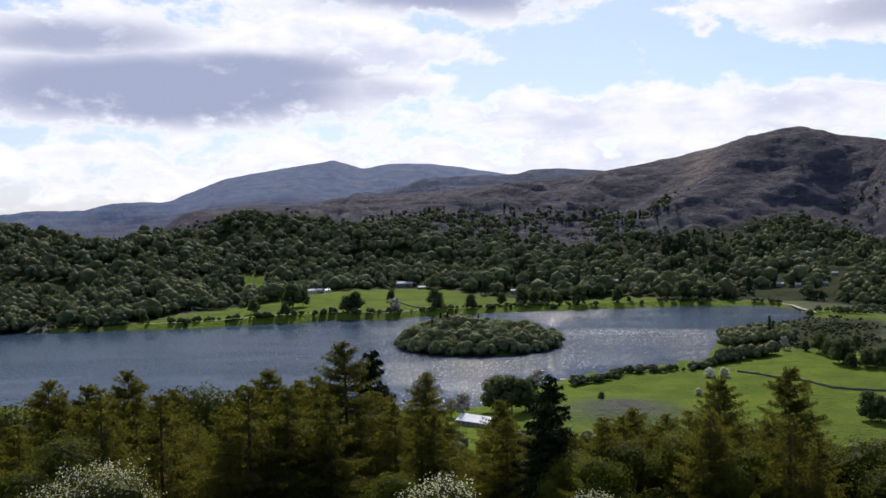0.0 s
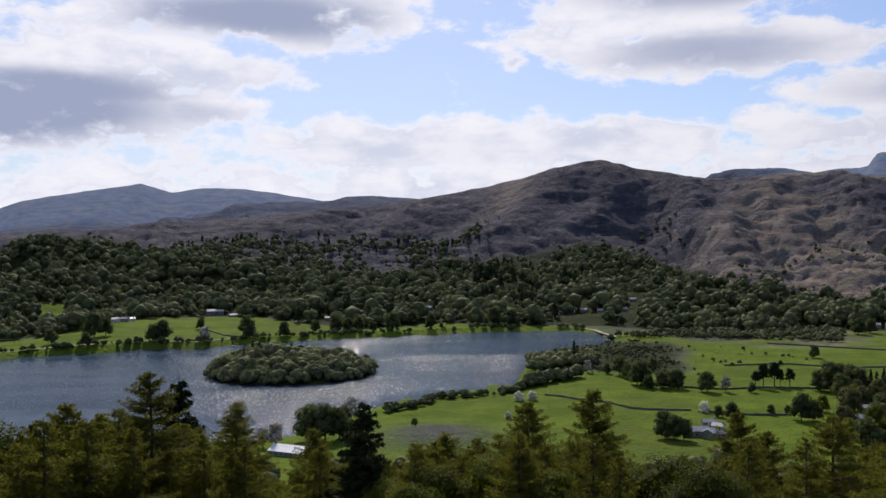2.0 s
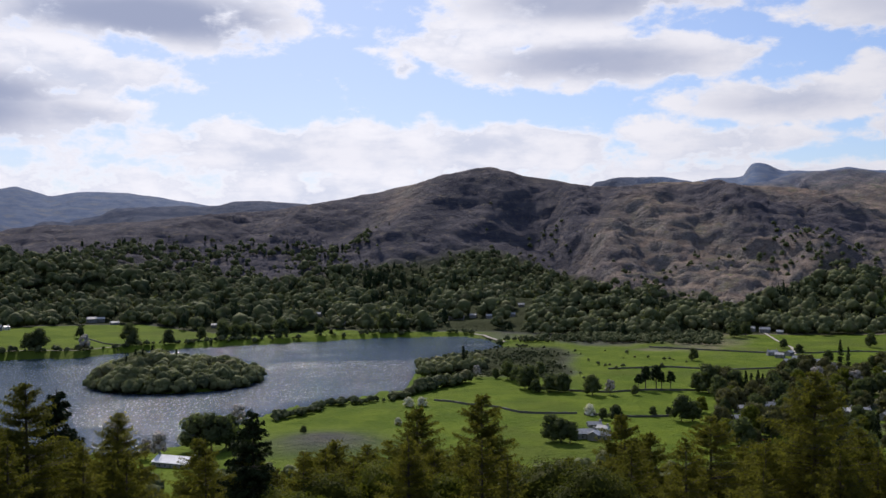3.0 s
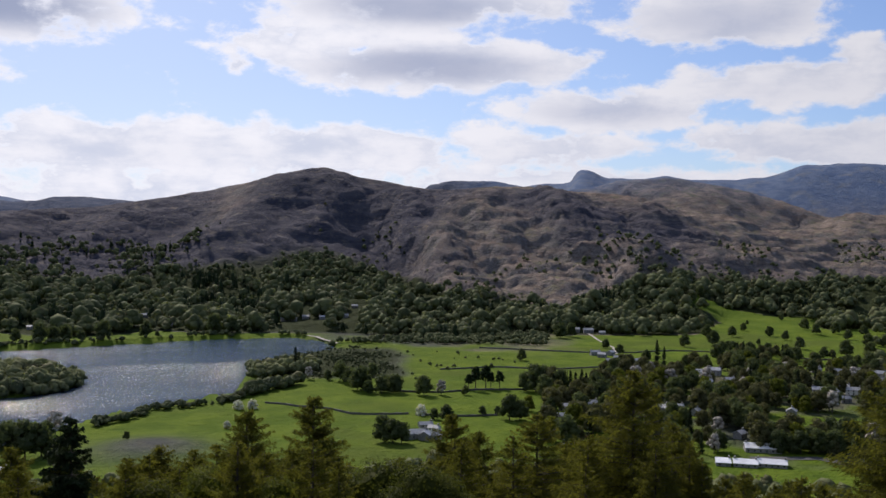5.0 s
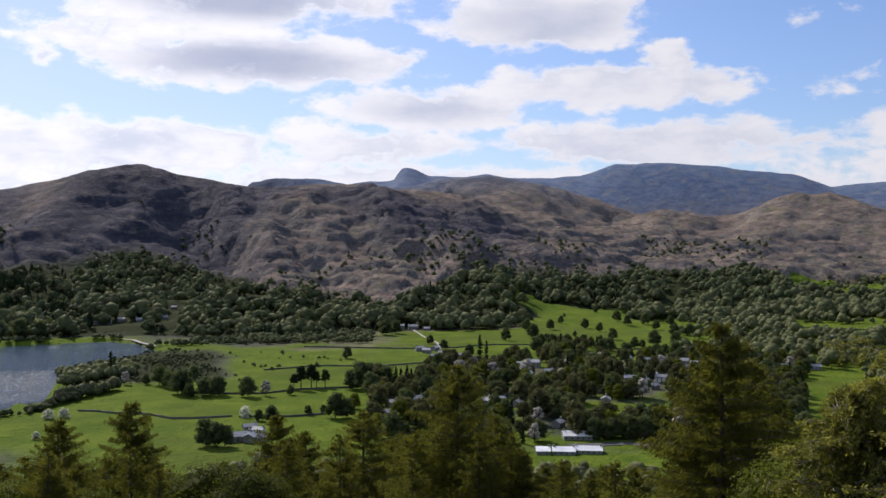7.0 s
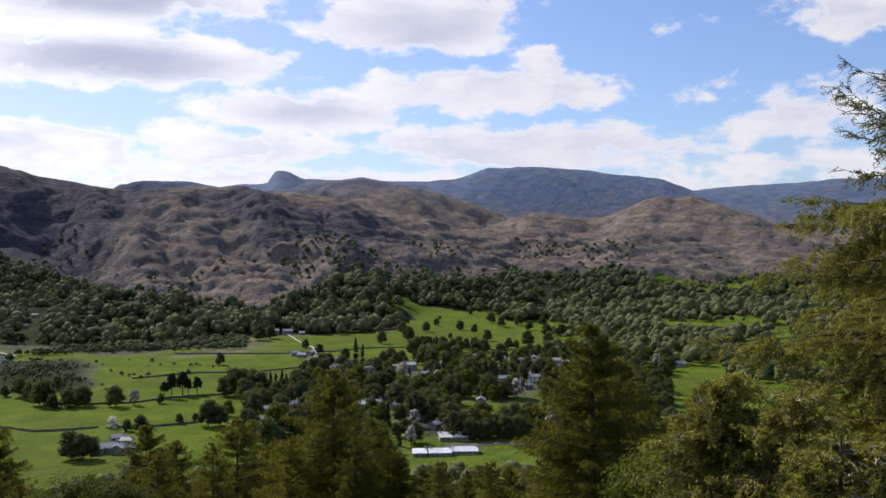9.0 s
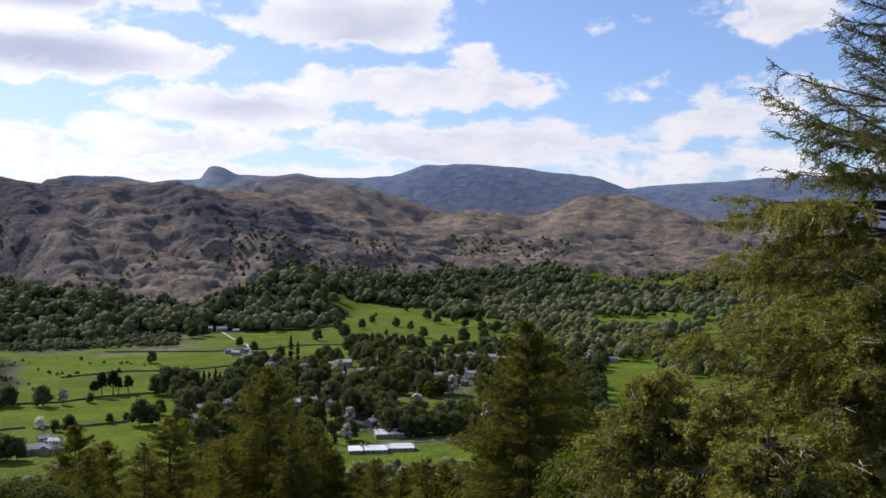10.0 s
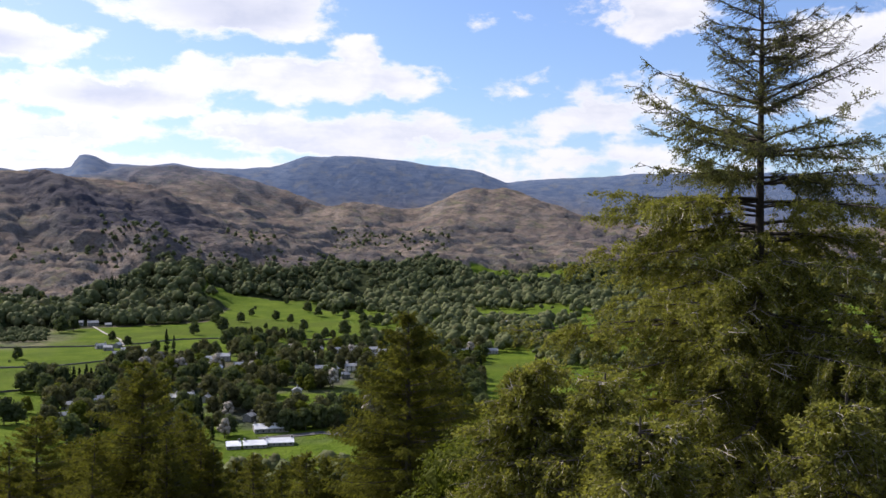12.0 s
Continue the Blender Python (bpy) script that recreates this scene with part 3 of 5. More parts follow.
def build_ground():
    na, nr = GA.shape
    verts = np.stack([GX, GY, GZ], -1).reshape(-1, 3)
    i, j = np.meshgrid(np.arange(na - 1), np.arange(nr - 1), indexing="ij")
    a = (i * nr + j).ravel()
    faces = np.stack([a, a + 1, a + nr + 1, a + nr], -1)
    # close the small disc under the camera
    hub = len(verts)
    verts = np.vstack([verts, [[0, 0, 128.3]]])
    k = np.arange(0, na - 2, 2) * nr
    k = np.append(k, (na - 3) * nr)
    faces = np.vstack([faces, np.stack([np.full(len(k), hub), k, k + nr, k + 2 * nr], -1)])
    me = mesh_of("ground", verts, faces, [M_GROUND], None, False)
    slope = np.hypot(np.gradient(GZ, axis=1) / np.gradient(GR, axis=1), np.gradient(GZ, axis=0) / (np.gradient(GA, axis=0) * 0.01745 * GR))
    foot, bench = table(FOOT, GA, 1), table(BENCH, GA, 1)
    blur = 30 * fractal(GX, GY, 60, 3, 71)
    pasture = field_mask(GA, GR).astype(float)
    damp = smooth(0.05, 0.4, fractal(GX, GY, 130, 4, 77)) * smooth(950, 1050, GR) * smooth(18, 22, GA) * (1 - smooth(33, 36, GA))
    pasture *= 1 - 0.7 * damp
    lawns = smooth(35.5, 37, GA) * (1 - smooth(56, 58, GA)) * smooth(575, 610, GR) * (1 - smooth(965, 1010, GR))
    lawns *= 1 - ((GA > 45.4) & (GA < 50.6) & (GR > 672) & (GR < 762))
    pasture *= 1 - 0.75 * lawns * smooth(-0.3, 0.2, fractal(GX, GY, 30, 3, 83))
    # reed marsh; its dark floor tone also holds painted cloud and scrub shade
    marsh = smooth(16.5, 18, GA) * (1 - smooth(23.5, 25.5, GA + 1.2 * fractal(GX, GY, 60, 3, 79))) * smooth(875, 905, GR) * (1 - smooth(1090, 1130, GR))
    pasture *= 1 - 0.9 * marsh
    kx, ky = at(10.4, 590)
    pasture *= 1 - 0.85 * np.exp(-((GX - kx) ** 2 + (GY - ky) ** 2) / 34 ** 2)
    rock = smooth(0.40, 0.64, slope) * (GR > foot)
    wood = np.clip(smooth(-20, 30, GR - foot + blur) * (1 - smooth(-60, 40, GR - bench + blur)) * (1 - pasture), 0, 1)
    wood = np.clip(np.maximum(np.maximum(wood, (GR < 450) * 0.8), np.maximum(lawns * 0.5, marsh * 1.1) * (1 - pasture)), 0, 1)
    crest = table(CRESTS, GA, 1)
    # share of the painted haze blue, growing behind the crest
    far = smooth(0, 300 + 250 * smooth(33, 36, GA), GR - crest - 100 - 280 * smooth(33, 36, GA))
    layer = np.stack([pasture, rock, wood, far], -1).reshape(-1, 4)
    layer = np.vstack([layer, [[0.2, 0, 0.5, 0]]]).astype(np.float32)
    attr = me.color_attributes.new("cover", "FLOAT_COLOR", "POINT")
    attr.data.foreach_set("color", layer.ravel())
    # heather patches, spread wider and denser where cloud shadow is painted in
    heath_shade = smooth(-0.35, 0.25, fractal(GX, GY, 420, 4, 67) + 0.75 - 0.8 * smooth(17, 31, GA) - 0.25 * smooth(28, 38, GA) + 0.5 * (1 - smooth(6, 13, GA)) + 0.25 * smooth(60, 70, GA))
    # one spur and the crest line stay pale, as painted sunlit edges
    heath_shade -= 0.75 * np.exp(-((GA - 15.6 + (2400 - GR) * 0.006) / 1.1) ** 2) * smooth(2080, 2250, GR) + 0.5 * np.exp(-((GR - crest + 30) / 70) ** 2) * smooth(15, 19, GA)
    heath_shade = np.clip(heath_shade, 0, 1)
    heath_shade *= (1 - smooth(3150, 3400, GR)) * (1 - smooth(2650, 2850, GR) * smooth(30, 36, GA))
    heath_shade = np.append(heath_shade.ravel(), 0).astype(np.float32)
    me.attributes.new("heath_shade", "FLOAT", "POINT").data.foreach_set("value", heath_shade)
    ob = tagged(new("ground", me), "valley pasture rising to bracken-brown craggy fells", "ground", kind="structure")
    return ob


def build_water():
    az = np.concatenate([np.arange(-60, 23.1, 0.5)])
    rr = np.linspace(560, 1300, 60)
    A, R = np.meshgrid(az, rr, indexing="ij")
    verts = np.stack([R * np.sin(np.radians(A)), R * np.cos(np.radians(A)), 0 * A], -1).reshape(-1, 3)
    na, nr = A.shape
    i, j = np.meshgrid(np.arange(na - 1), np.arange(nr - 1), indexing="ij")
    a = (i * nr + j).ravel()
    me = mesh_of("water", verts, np.stack([a, a + 1, a + nr + 1, a + nr], -1), [M_WATER], None, False)
    tagged(new("water", me), "wind-ruffled grey lake with glittering patches", "lake", kind="structure")


build_ground()
build_water()

# ---- growing things: shapes ----
def ico():
    t = (1 + 5 ** 0.5) / 2
    v = np.array([(-1, t, 0), (1, t, 0), (-1, -t, 0), (1, -t, 0), (0, -1, t), (0, 1, t), (0, -1, -t), (0, 1, -t), (t, 0, -1), (t, 0, 1), (-t, 0, -1), (-t, 0, 1)], float)
    f = np.array([(0, 11, 5), (0, 5, 1), (0, 1, 7), (0, 7, 10), (0, 10, 11), (1, 5, 9), (5, 11, 4), (11, 10, 2), (10, 7, 6), (7, 1, 8),
                  (3, 9, 4), (3, 4, 2), (3, 2, 6), (3, 6, 8), (3, 8, 9), (4, 9, 5), (2, 4, 11), (6, 2, 10), (8, 6, 7), (9, 8, 1)])
    return v / np.linalg.norm(v[0]), f


ICO_V, ICO_F = ico()


class Shape:
    """Collects triangles from several pieces."""

    def __init__(self):
        self.v, self.f, self.n = [], [], 0

    def add(self, v, f):
        self.v.append(np.asarray(v, float))
        self.f.append(np.asarray(f) + self.n)
        self.n += len(v)

    def mesh(self, name, mat, flat_shade=True):
        return mesh_of(name, np.vstack(self.v), np.vstack(self.f), [mat], None, flat_shade)


def tube(shape, points, radii, sides=5):
    """A tapered limb along points, as triangles."""
    p = np.asarray(points, float)
    rings = []
    for i in range(len(p)):
        d = p[min(i + 1, len(p) - 1)] - p[max(i - 1, 0)]
        d /= np.linalg.norm(d) + 1e-9
        side = np.cross(d, (0, 0, 1) if abs(d[2]) < 0.9 else (1, 0, 0))
        side /= np.linalg.norm(side)
        up = np.cross(side, d)
        a = np.arange(sides) * 2 * np.pi / sides
        rings.append(p[i] + radii[i] * (np.cos(a)[:, None] * side + np.sin(a)[:, None] * up))
    v = np.vstack(rings)
    f = []
    for i in range(len(p) - 1):
        for k in range(sides):
            a, b = i * sides + k, i * sides + (k + 1) % sides
            f += [(a, b, b + sides), (a, b + sides, a + sides)]
    shape.add(v, f)


def cards(shape, centre, along, across, length, width, rng):
    """Leaf clumps: bent kites, one per row of centre."""
    n = len(centre)
    length, width = np.broadcast_to(length, n)[:, None], np.broadcast_to(width, n)[:, None]
    nor = np.cross(along, across)
    bend = rng.uniform(-0.25, 0.25, (n, 1)) * length
    v = np.stack([centre - along * length * 0.5, centre + across * width * 0.5 + nor * bend * 0.5, centre + along * length * 0.5 + nor * bend, centre - across * width * 0.5 + nor * bend * 0.5], 1).reshape(-1, 3)
    i = np.arange(n)[:, None] * 4
    shape.add(v, np.vstack([i + (0, 1, 2), i + (0, 2, 3)]))


def sprays(shape, centre, along, across, length, width):
    """Needle sprays and small leaf masses: one pointed triangle each."""
    n = len(centre)
    length, width = np.broadcast_to(length, n)[:, None], np.broadcast_to(width, n)[:, None]
    v = np.stack([centre - along * length * 0.4 - across * width * 0.5, centre - along * length * 0.4 + across * width * 0.5, centre + along * length * 0.6], 1).reshape(-1, 3)
    shape.add(v, np.arange(3 * n).reshape(-1, 3))


def unit(v):
    return v / (np.linalg.norm(v, axis=-1, keepdims=True) + 1e-9)


def broadleaf(seed, tall, wide, clumps, leaf, bare=0.12):
    """Meshes of a deciduous tree: the trunk with its limbs, the crown of leaf clumps."""
    rng = np.random.default_rng(seed)
    wood, crown = Shape(), Shape()
    trunk_h = tall * (0.16 + bare)
    lean = rng.uniform(-0.04, 0.04, 2)
    tube(wood, [(0, 0, -0.6), (0, 0, 0.3), (lean[0] * tall * 0.5, lean[1] * tall * 0.5, trunk_h), (lean[0] * tall, lean[1] * tall, tall * 0.75)],
         [tall * 0.034, tall * 0.025, tall * 0.019, tall * 0.005], 7)
    lobes = []
    k = int(rng.integers(11, 15))
    for i in range(k):
        h = 0.20 + bare + (0.66 - bare) * ((i + rng.uniform(0, 0.8)) / k) ** 1.15
        reach = wide * 0.5 * math.sin(min(1.0, (1.04 - h) * 1.7) * math.pi / 2) * rng.uniform(0.42, 0.72)
        a = i * 2.4 + rng.uniform(-0.4, 0.4)
        c = np.array([reach * math.cos(a), reach * math.sin(a), h * tall])
        lobes.append((c, wide * rng.uniform(0.19, 0.27)))
        tube(wood, [(0, 0, trunk_h * rng.uniform(0.75, 1.0)), c * (0.5, 0.5, 0.8), c], [tall * 0.010, tall * 0.006, tall * 0.002], 3)
    lobes.append((np.array([0, 0, tall * 0.84]), wide * 0.22))
    per = clumps // len(lobes)
    for c, rad in lobes:
        v = ICO_V * rng.uniform(0.55, 0.82, (12, 1)) * rad + c
        crown.add(v, ICO_F)
        d = unit(rng.normal(size=(per, 3)))
        d[:, 2] = np.where(d[:, 2] < -0.5, -d[:, 2], d[:, 2])
        pos = c + d * rad * rng.uniform(0.70, 1.12, (per, 1)) * (1, 1, 0.9)
        nor = unit(d + rng.normal(size=(per, 3)) * 0.35)
        way = unit(np.cross(nor, rng.normal(size=(per, 3))))
        sprays(crown, pos, way, np.cross(nor, way), leaf * rng.uniform(0.8, 1.7, per), leaf * rng.uniform(0.7, 1.3, per))
    return wood, crown


def conifer(seed, tall, reach, whorls, per_whorl, tufts, tuft, droop=0.25, start=0.12, power=0.85, rise=0.15, steps=(0, 0.35, 0.7, 1.0), thin=1.0, uneven=0.5):
    """Meshes of a conifer: stem, boughs, needle sprays."""
    rng = np.random.default_rng(seed)
    stem, boughs, needles = Shape(), Shape(), Shape()
    bend = rng.uniform(-0.012, 0.012, 2) * tall
    line = [np.array([bend[0] * (k / 6) ** 2, bend[1] * (k / 6) ** 2, -0.6 + (tall + 0.6) * k / 6]) for k in range(7)]
    tube(stem, line, [tall * 0.0165 * (1.05 - k / 6) + 0.012 for k in range(7)], 7)
    for wq in range(whorls):
        h = start + (1 - start) * (wq + rng.uniform(-0.9, 0.9)) / whorls
        h = min(max(h, start), 0.985)
        for b in range(per_whorl):
            h = min(max(h + rng.uniform(-0.012, 0.012), start), 0.985)
            L0 = reach * (1 - h) ** power + 0.25
            if h < 0.3:
                L0 *= 0.65 + 1.1 * h
            L = L0 * rng.uniform(uneven, 1.15)
            a = rng.uniform(0, 2 * math.pi)
            out = np.array([math.cos(a), math.sin(a), 0])
            base = np.array([bend[0] * h * h, bend[1] * h * h, h * tall])
            ri, dr = rise * rng.uniform(0.2, 1.4) + 0.35 * h * h, droop * rng.uniform(0.6, 1.4) * (1 - 0.7 * h)
            pts = [base + out * L * s + np.array([0, 0, L * (ri * s - dr * s * s + 0.10 * s ** 4)]) for s in steps]
            tube(boughs, pts, [(0.006 * L + 0.016) * (1 - s) + 0.004 for s in steps], 3)
            n = max(5, int(tufts * L / reach * rng.uniform(0.7, 1.3)))
            s = rng.uniform(0.12, 1.03, n) ** 0.8
            side = np.array([-out[1], out[0], 0])
            spread = rng.normal(0, 0.16, n) * L * (1.15 - s)
            pos = base + out * (L * s)[:, None] + side * spread[:, None]
            pos[:, 2] += L * (ri * s - dr * s * s + 0.10 * s ** 4) - np.abs(rng.normal(0, 0.05, n)) * L - rng.uniform(0, tuft * 0.5, n)
            along = unit(out * rng.uniform(0.1, 0.9, (n, 1)) + side * (np.sign(spread) * rng.uniform(0.1, 1.0, n))[:, None] + np.array([0, 0, -1]) * rng.uniform(0.0, 0.9, (n, 1)))
            across = unit(np.cross(along, rng.normal(size=(n, 3))))
            sprays(needles, pos, along, across, tuft * rng.uniform(0.7, 1.7, n), tuft * thin * rng.uniform(0.25, 0.55, n))
    return stem, boughs, needles


def rooted(name, x, y, parts, label, category, group="", spin=0.0, scale=1.0, z=None):
    """A plant: an empty at its foot with its parts under it."""
    ob = new(name)
    ob.empty_display_size = 0.5
    ob.matrix_world = pose(x, y, float(height_at(x, y)) - 0.15 if z is None else z, 0, 0, spin) @ Matrix.Scale(scale, 4)
    for part_name, me in parts:
        child = new(part_name, me)
        child.parent = ob
    return tagged(ob, label, category, group)


def planted(thing, az, r, spin, scale, sink=0.15):
    x, y = at(az, r)
    m = copy_thing(thing, pose(x, y, float(height_at(x, y)) - sink, 0, 0, spin))
    m.scale = (scale * random.uniform(0.93, 1.07), scale * random.uniform(0.93, 1.07), scale)
    return m

# ---- woods on the far slopes: past counting, one body each ----
# clearings before the houses on the far shore: bearing, distance, half width
CLEARINGS = [(-7.3, 1366, 0.7), (-2.0, 1443, 0.6), (4.1, 1372, 0.4), (10.0, 1460, 0.35), (18.1, 1410, 0.5), (19.1, 1430, 0.3), (20.7, 1414, 0.9), (21.8, 1505, 0.3), (35.2, 1330, 1.2)]


def upper_wood(az, r):
    """Dark conifers and birch over the oaks, up to the heather."""
    x, y = r * np.sin(np.radians(az)), r * np.cos(np.radians(az))
    over = r - table(BENCH, az, 1)
    ragged = 110 * fractal(x, y, 150, 4, 82)
    return 0.97 * smooth(-60, 0, over) * (1 - smooth(120, 260, over + ragged)) * smooth(-5, -2, az) * (1 - smooth(11.0, 14.5, az)) * smooth(-0.4, 0.0, fractal(x, y, 80, 3, 84) + 0.1)


def wood_density(az, r):
    """Chance of a tree at a place on the far slopes."""
    foot, bench, crest = table(FOOT, az, 1), table(BENCH, az, 1), table(CRESTS, az, 1)
    x, y = r * np.sin(np.radians(az)), r * np.cos(np.radians(az))
    ragged = 90 * fractal(x, y, 130, 4, 81)
    inside = smooth(-10, 15, r - foot) * (1 - smooth(-80, 30, r - bench + ragged))
    strays = (0.07 + 0.58 * smooth(15, 20, az)) * smooth(-0.1, 0.4, fractal(x, y, 120, 4, 87)) * (r > foot) * (1 - smooth(0.15, 0.45, (r - bench) / np.maximum(crest - bench, 1)))
    strays = np.maximum(strays * (1 - 0.85 * smooth(45, 48, az)), 0.55 * ((az > 48.4) & (az < 55.4) & (r > 2330) & (r < 2545 + 30 * np.sin(az * 3))) * smooth(-0.35, 0.1, fractal(x, y, 90, 3, 88)))
    glade = smooth(0.30, 0.44, fractal(x, y, 120, 3, 93)) * smooth(14, 22, az) + smooth(0.42, 0.55, fractal(x, y, 110, 3, 93)) * (1 - smooth(14, 22, az))
    open_slope = smooth(0.0, 0.2, fractal(x, y, 150, 3, 94)) * (az > 18.5) * (az < 35) * (r > foot + 120)
    d = np.maximum(inside * (1 - 0.92 * glade) * (1 - 0.85 * open_slope), strays)
    d = np.maximum(d, upper_wood(az, r))
    d *= 1 - smooth(0, 1, (r > 1990) & (r < 2240) & (az > 56.4) & (az < 62.8)) * 0.93
    d *= 1 - 0.96 * ((az > -11.8) & (az < -10.0) & (r > 1370) & (r < 1570))
    d *= 1 - 0.97 * ((az > 41) & (az < 48) & (r < 1640))
    for a, far_r, half in CLEARINGS:
        d *= 1 - 0.94 * ((np.abs(az - a) < half + 0.25) & (r > far_r - 165) & (r < far_r + 9))
    return d * ((az > -42) & (az < 100))


def woodland(name, label, spots, sizes, mat, seed, pointed=False, lumps=5, skin=10):
    """Many small crowns, each a heap of rounded leaf masses with a ragged skin on a stem, in one mesh."""
    rng = np.random.default_rng(seed)
    n = len(spots)
    shape = Shape()
    base = np.column_stack([spots, height_at(spots[:, 0], spots[:, 1])])
    up = np.array([0, 0, 1.0])
    turn0 = rng.uniform(0, 2 * np.pi, n)
    if pointed:
        masses = [(0.0, 0.0, 0.36, 0.12, 0.36)]
    else:
        # reach from the stem, place round it, height, half width, half height: shares of the tree's height
        masses = [(0.0, 0.0, 0.56, 0.33, 0.31)] + [(0.27, k * 6.2832 / lumps, 0.36 + 0.11 * (k % 2), 0.25, 0.24) for k in range(lumps)]
    for reach, round_, high, wide, deep in masses:
        a = turn0 + round_ + rng.uniform(-0.4, 0.4, n)
        off = reach * rng.uniform(0.7, 1.25, n)
        c = base + np.column_stack([np.cos(a) * off * sizes, np.sin(a) * off * sizes, sizes * high * rng.uniform(0.88, 1.12, n)])
        grow = rng.uniform(0.7, 1.25, (n, 1, 1)) * rng.uniform(0.85, 1.18, (n, 1, 3))
        v = ICO_V[None] * rng.uniform(0.78, 1.18, (n, 12, 1)) * grow * sizes[:, None, None] * np.array([wide, wide, deep]) + c[:, None, :]
        shape.add(v.reshape(-1, 3), (ICO_F[None] + (np.arange(n) * 12)[:, None, None]).reshape(-1, 3))
    for k in range(40 if pointed else skin):
        d = unit(rng.normal(size=(n, 3)))
        if pointed:
            h = rng.uniform(0.08, 1.0, n)
            rad = (0.20 * (1 - h) + 0.012) * sizes
            a = rng.uniform(0, 2 * np.pi, n)
            pos = np.column_stack([rad * np.cos(a), rad * np.sin(a), h * sizes])
            nor = unit(np.column_stack([np.cos(a), np.sin(a), np.full(n, 0.6)]) + 0.4 * d)
            size = 0.22 * sizes * (1.15 - h)
        else:
            d[:, 2] = np.abs(d[:, 2])
            pos = d * (0.42, 0.42, 0.36) * sizes[:, None] * rng.uniform(0.9, 1.08, (n, 1)) + up * (sizes * 0.54)[:, None]
            nor = unit(d + 0.25 * rng.normal(size=(n, 3)))
            size = sizes * rng.uniform(0.07, 0.13, n)
        along_ = unit(np.cross(nor, rng.normal(size=(n, 3))))
        sprays(shape, base + pos, along_, np.cross(nor, along_), size, size * rng.uniform(0.8, 1.1, n))
    # stems
    a = np.arange(3) * 2.094
    ring = np.stack([np.cos(a), np.sin(a)], -1)
    low = np.concatenate([base[:, None, :2] + ring[None] * (sizes * 0.025)[:, None, None], np.repeat(base[:, None, 2:] - 0.5, 3, 1)], -1)
    top = base + np.stack([sizes * 0, sizes * 0, sizes * 0.5], -1)
    v = np.concatenate([low, top[:, None]], 1).reshape(-1, 3)
    f = np.array([(0, 1, 3), (1, 2, 3), (2, 0, 3)])[None] + (np.arange(n) * 4)[:, None, None]
    shape.add(v, f.reshape(-1, 3))
    return tagged(new(name, shape.mesh(name, mat, False)), label, "woodland", kind="stuff")


def scatter(count, az_range, r_range, seed, density, gap=6.5):
    rng = np.random.default_rng(seed)
    az = rng.uniform(*az_range, count)
    r = np.sqrt(rng.uniform(r_range[0] ** 2, r_range[1] ** 2, count))
    keep = rng.random(count) < density(az, r)
    az, r = az[keep], r[keep]
    x, y = r * np.sin(np.radians(az)), r * np.cos(np.radians(az))
    # thin out crowns that would stand in one another
    cell, used, out = gap, set(), []
    for i in range(len(x)):
        key = (int(x[i] // cell), int(y[i] // cell))
        if key not in used:
            used.add(key)
            out.append(i)
    return np.column_stack([x[out], y[out]]), az[out], r[out]


spots, s_az, s_r = scatter(60000, (-42, 100), (1130, 2900), 3, wood_density, 12.5)
dark_patch = (fractal(spots[:, 0], spots[:, 1], 180, 3, 99) > 0.42) | ((s_az > 12) & (s_az < 16.5) & (s_r > 1400) & (s_r < 1900))
rng = np.random.default_rng(4)
sizes = (7 + 24 * rng.beta(1.5, 1.9, len(spots))) * (1 + 0.22 * fractal(spots[:, 0], spots[:, 1], 70, 2, 98)) * (1 - 0.42 * smooth(-120, 40, s_r - table(BENCH, s_az, 1))) * (1 - 0.25 * smooth(1500, 2000, s_r))
pick = rng.random(len(spots)) < np.where(dark_patch & (s_r < table(BENCH, s_az, 1) - 60), 0.7, np.where(upper_wood(s_az, s_r) > 0.15, 0.22, 0.03))
sizes *= 1 + 0.45 * (upper_wood(s_az, s_r) > 0.15)
close = ~pick & (s_r < table(FOOT, s_az, 1) + 150)
woodland("broadleaf_wood", "tall mixed oaks in spring leaf along the foot of the fell", spots[close], sizes[close], M_WOOD, 5)
woodland("fellside_wood", "dense mixed oak wood in spring leaf on the fellside", spots[~pick & ~close], sizes[~pick & ~close], M_WOOD, 7, False, 3, 8)
woodland("conifer_wood", "dark spruce plantation between oak woods on the fellside", spots[pick], sizes[pick] * 1.1, M_SPRUCE, 6, True)


def valley_wood(az, r):
    """Copses on the valley floor beyond the village."""
    x, y = r * np.sin(np.radians(az)), r * np.cos(np.radians(az))
    a = (az > 50.8) & (r > 1000) & (r < 1700) | (az > 60.5) & (r > 800) & (r < 1700)
    a &= ~((az > 56.8) & (az < 61.8) & (r > 1330) & (r < 1480)) & ~((az < 53.2) & (r > 1285) & (r < 1390))
    glade = smooth(0.12, 0.3, fractal(x, y, 110, 3, 95))
    return a * (1 - 0.9 * glade) * (az < 98)


spots, _, _ = scatter(4200, (50, 76), (640, 1720), 13, valley_wood, 11.5)
woodland("valley_wood", "rounded broadleaf copses between meadows on the valley floor", spots, 6 + 17 * np.random.default_rng(14).beta(1.4, 1.8, len(spots)), M_WOOD, 15, False, 3, 8)

# scrub on the marsh at the head of the lake, hedges along its shore, the wooded point
spots, _, _ = scatter(2600, (19.6, 33), (1130, 1290), 17, lambda a, r: (r > 1165) * (0.35 + 0.65 * (fractal(r * np.sin(np.radians(a)), r * np.cos(np.radians(a)), 40, 2, 18) > 0)) * (r < 1150 + 14 * (a - 19)), 7.5)
woodland("willow_scrub", "pale olive willow scrub on the marshy lake head", spots, np.random.default_rng(19).uniform(3.5, 10.5, len(spots)), M_WILLOW, 20)
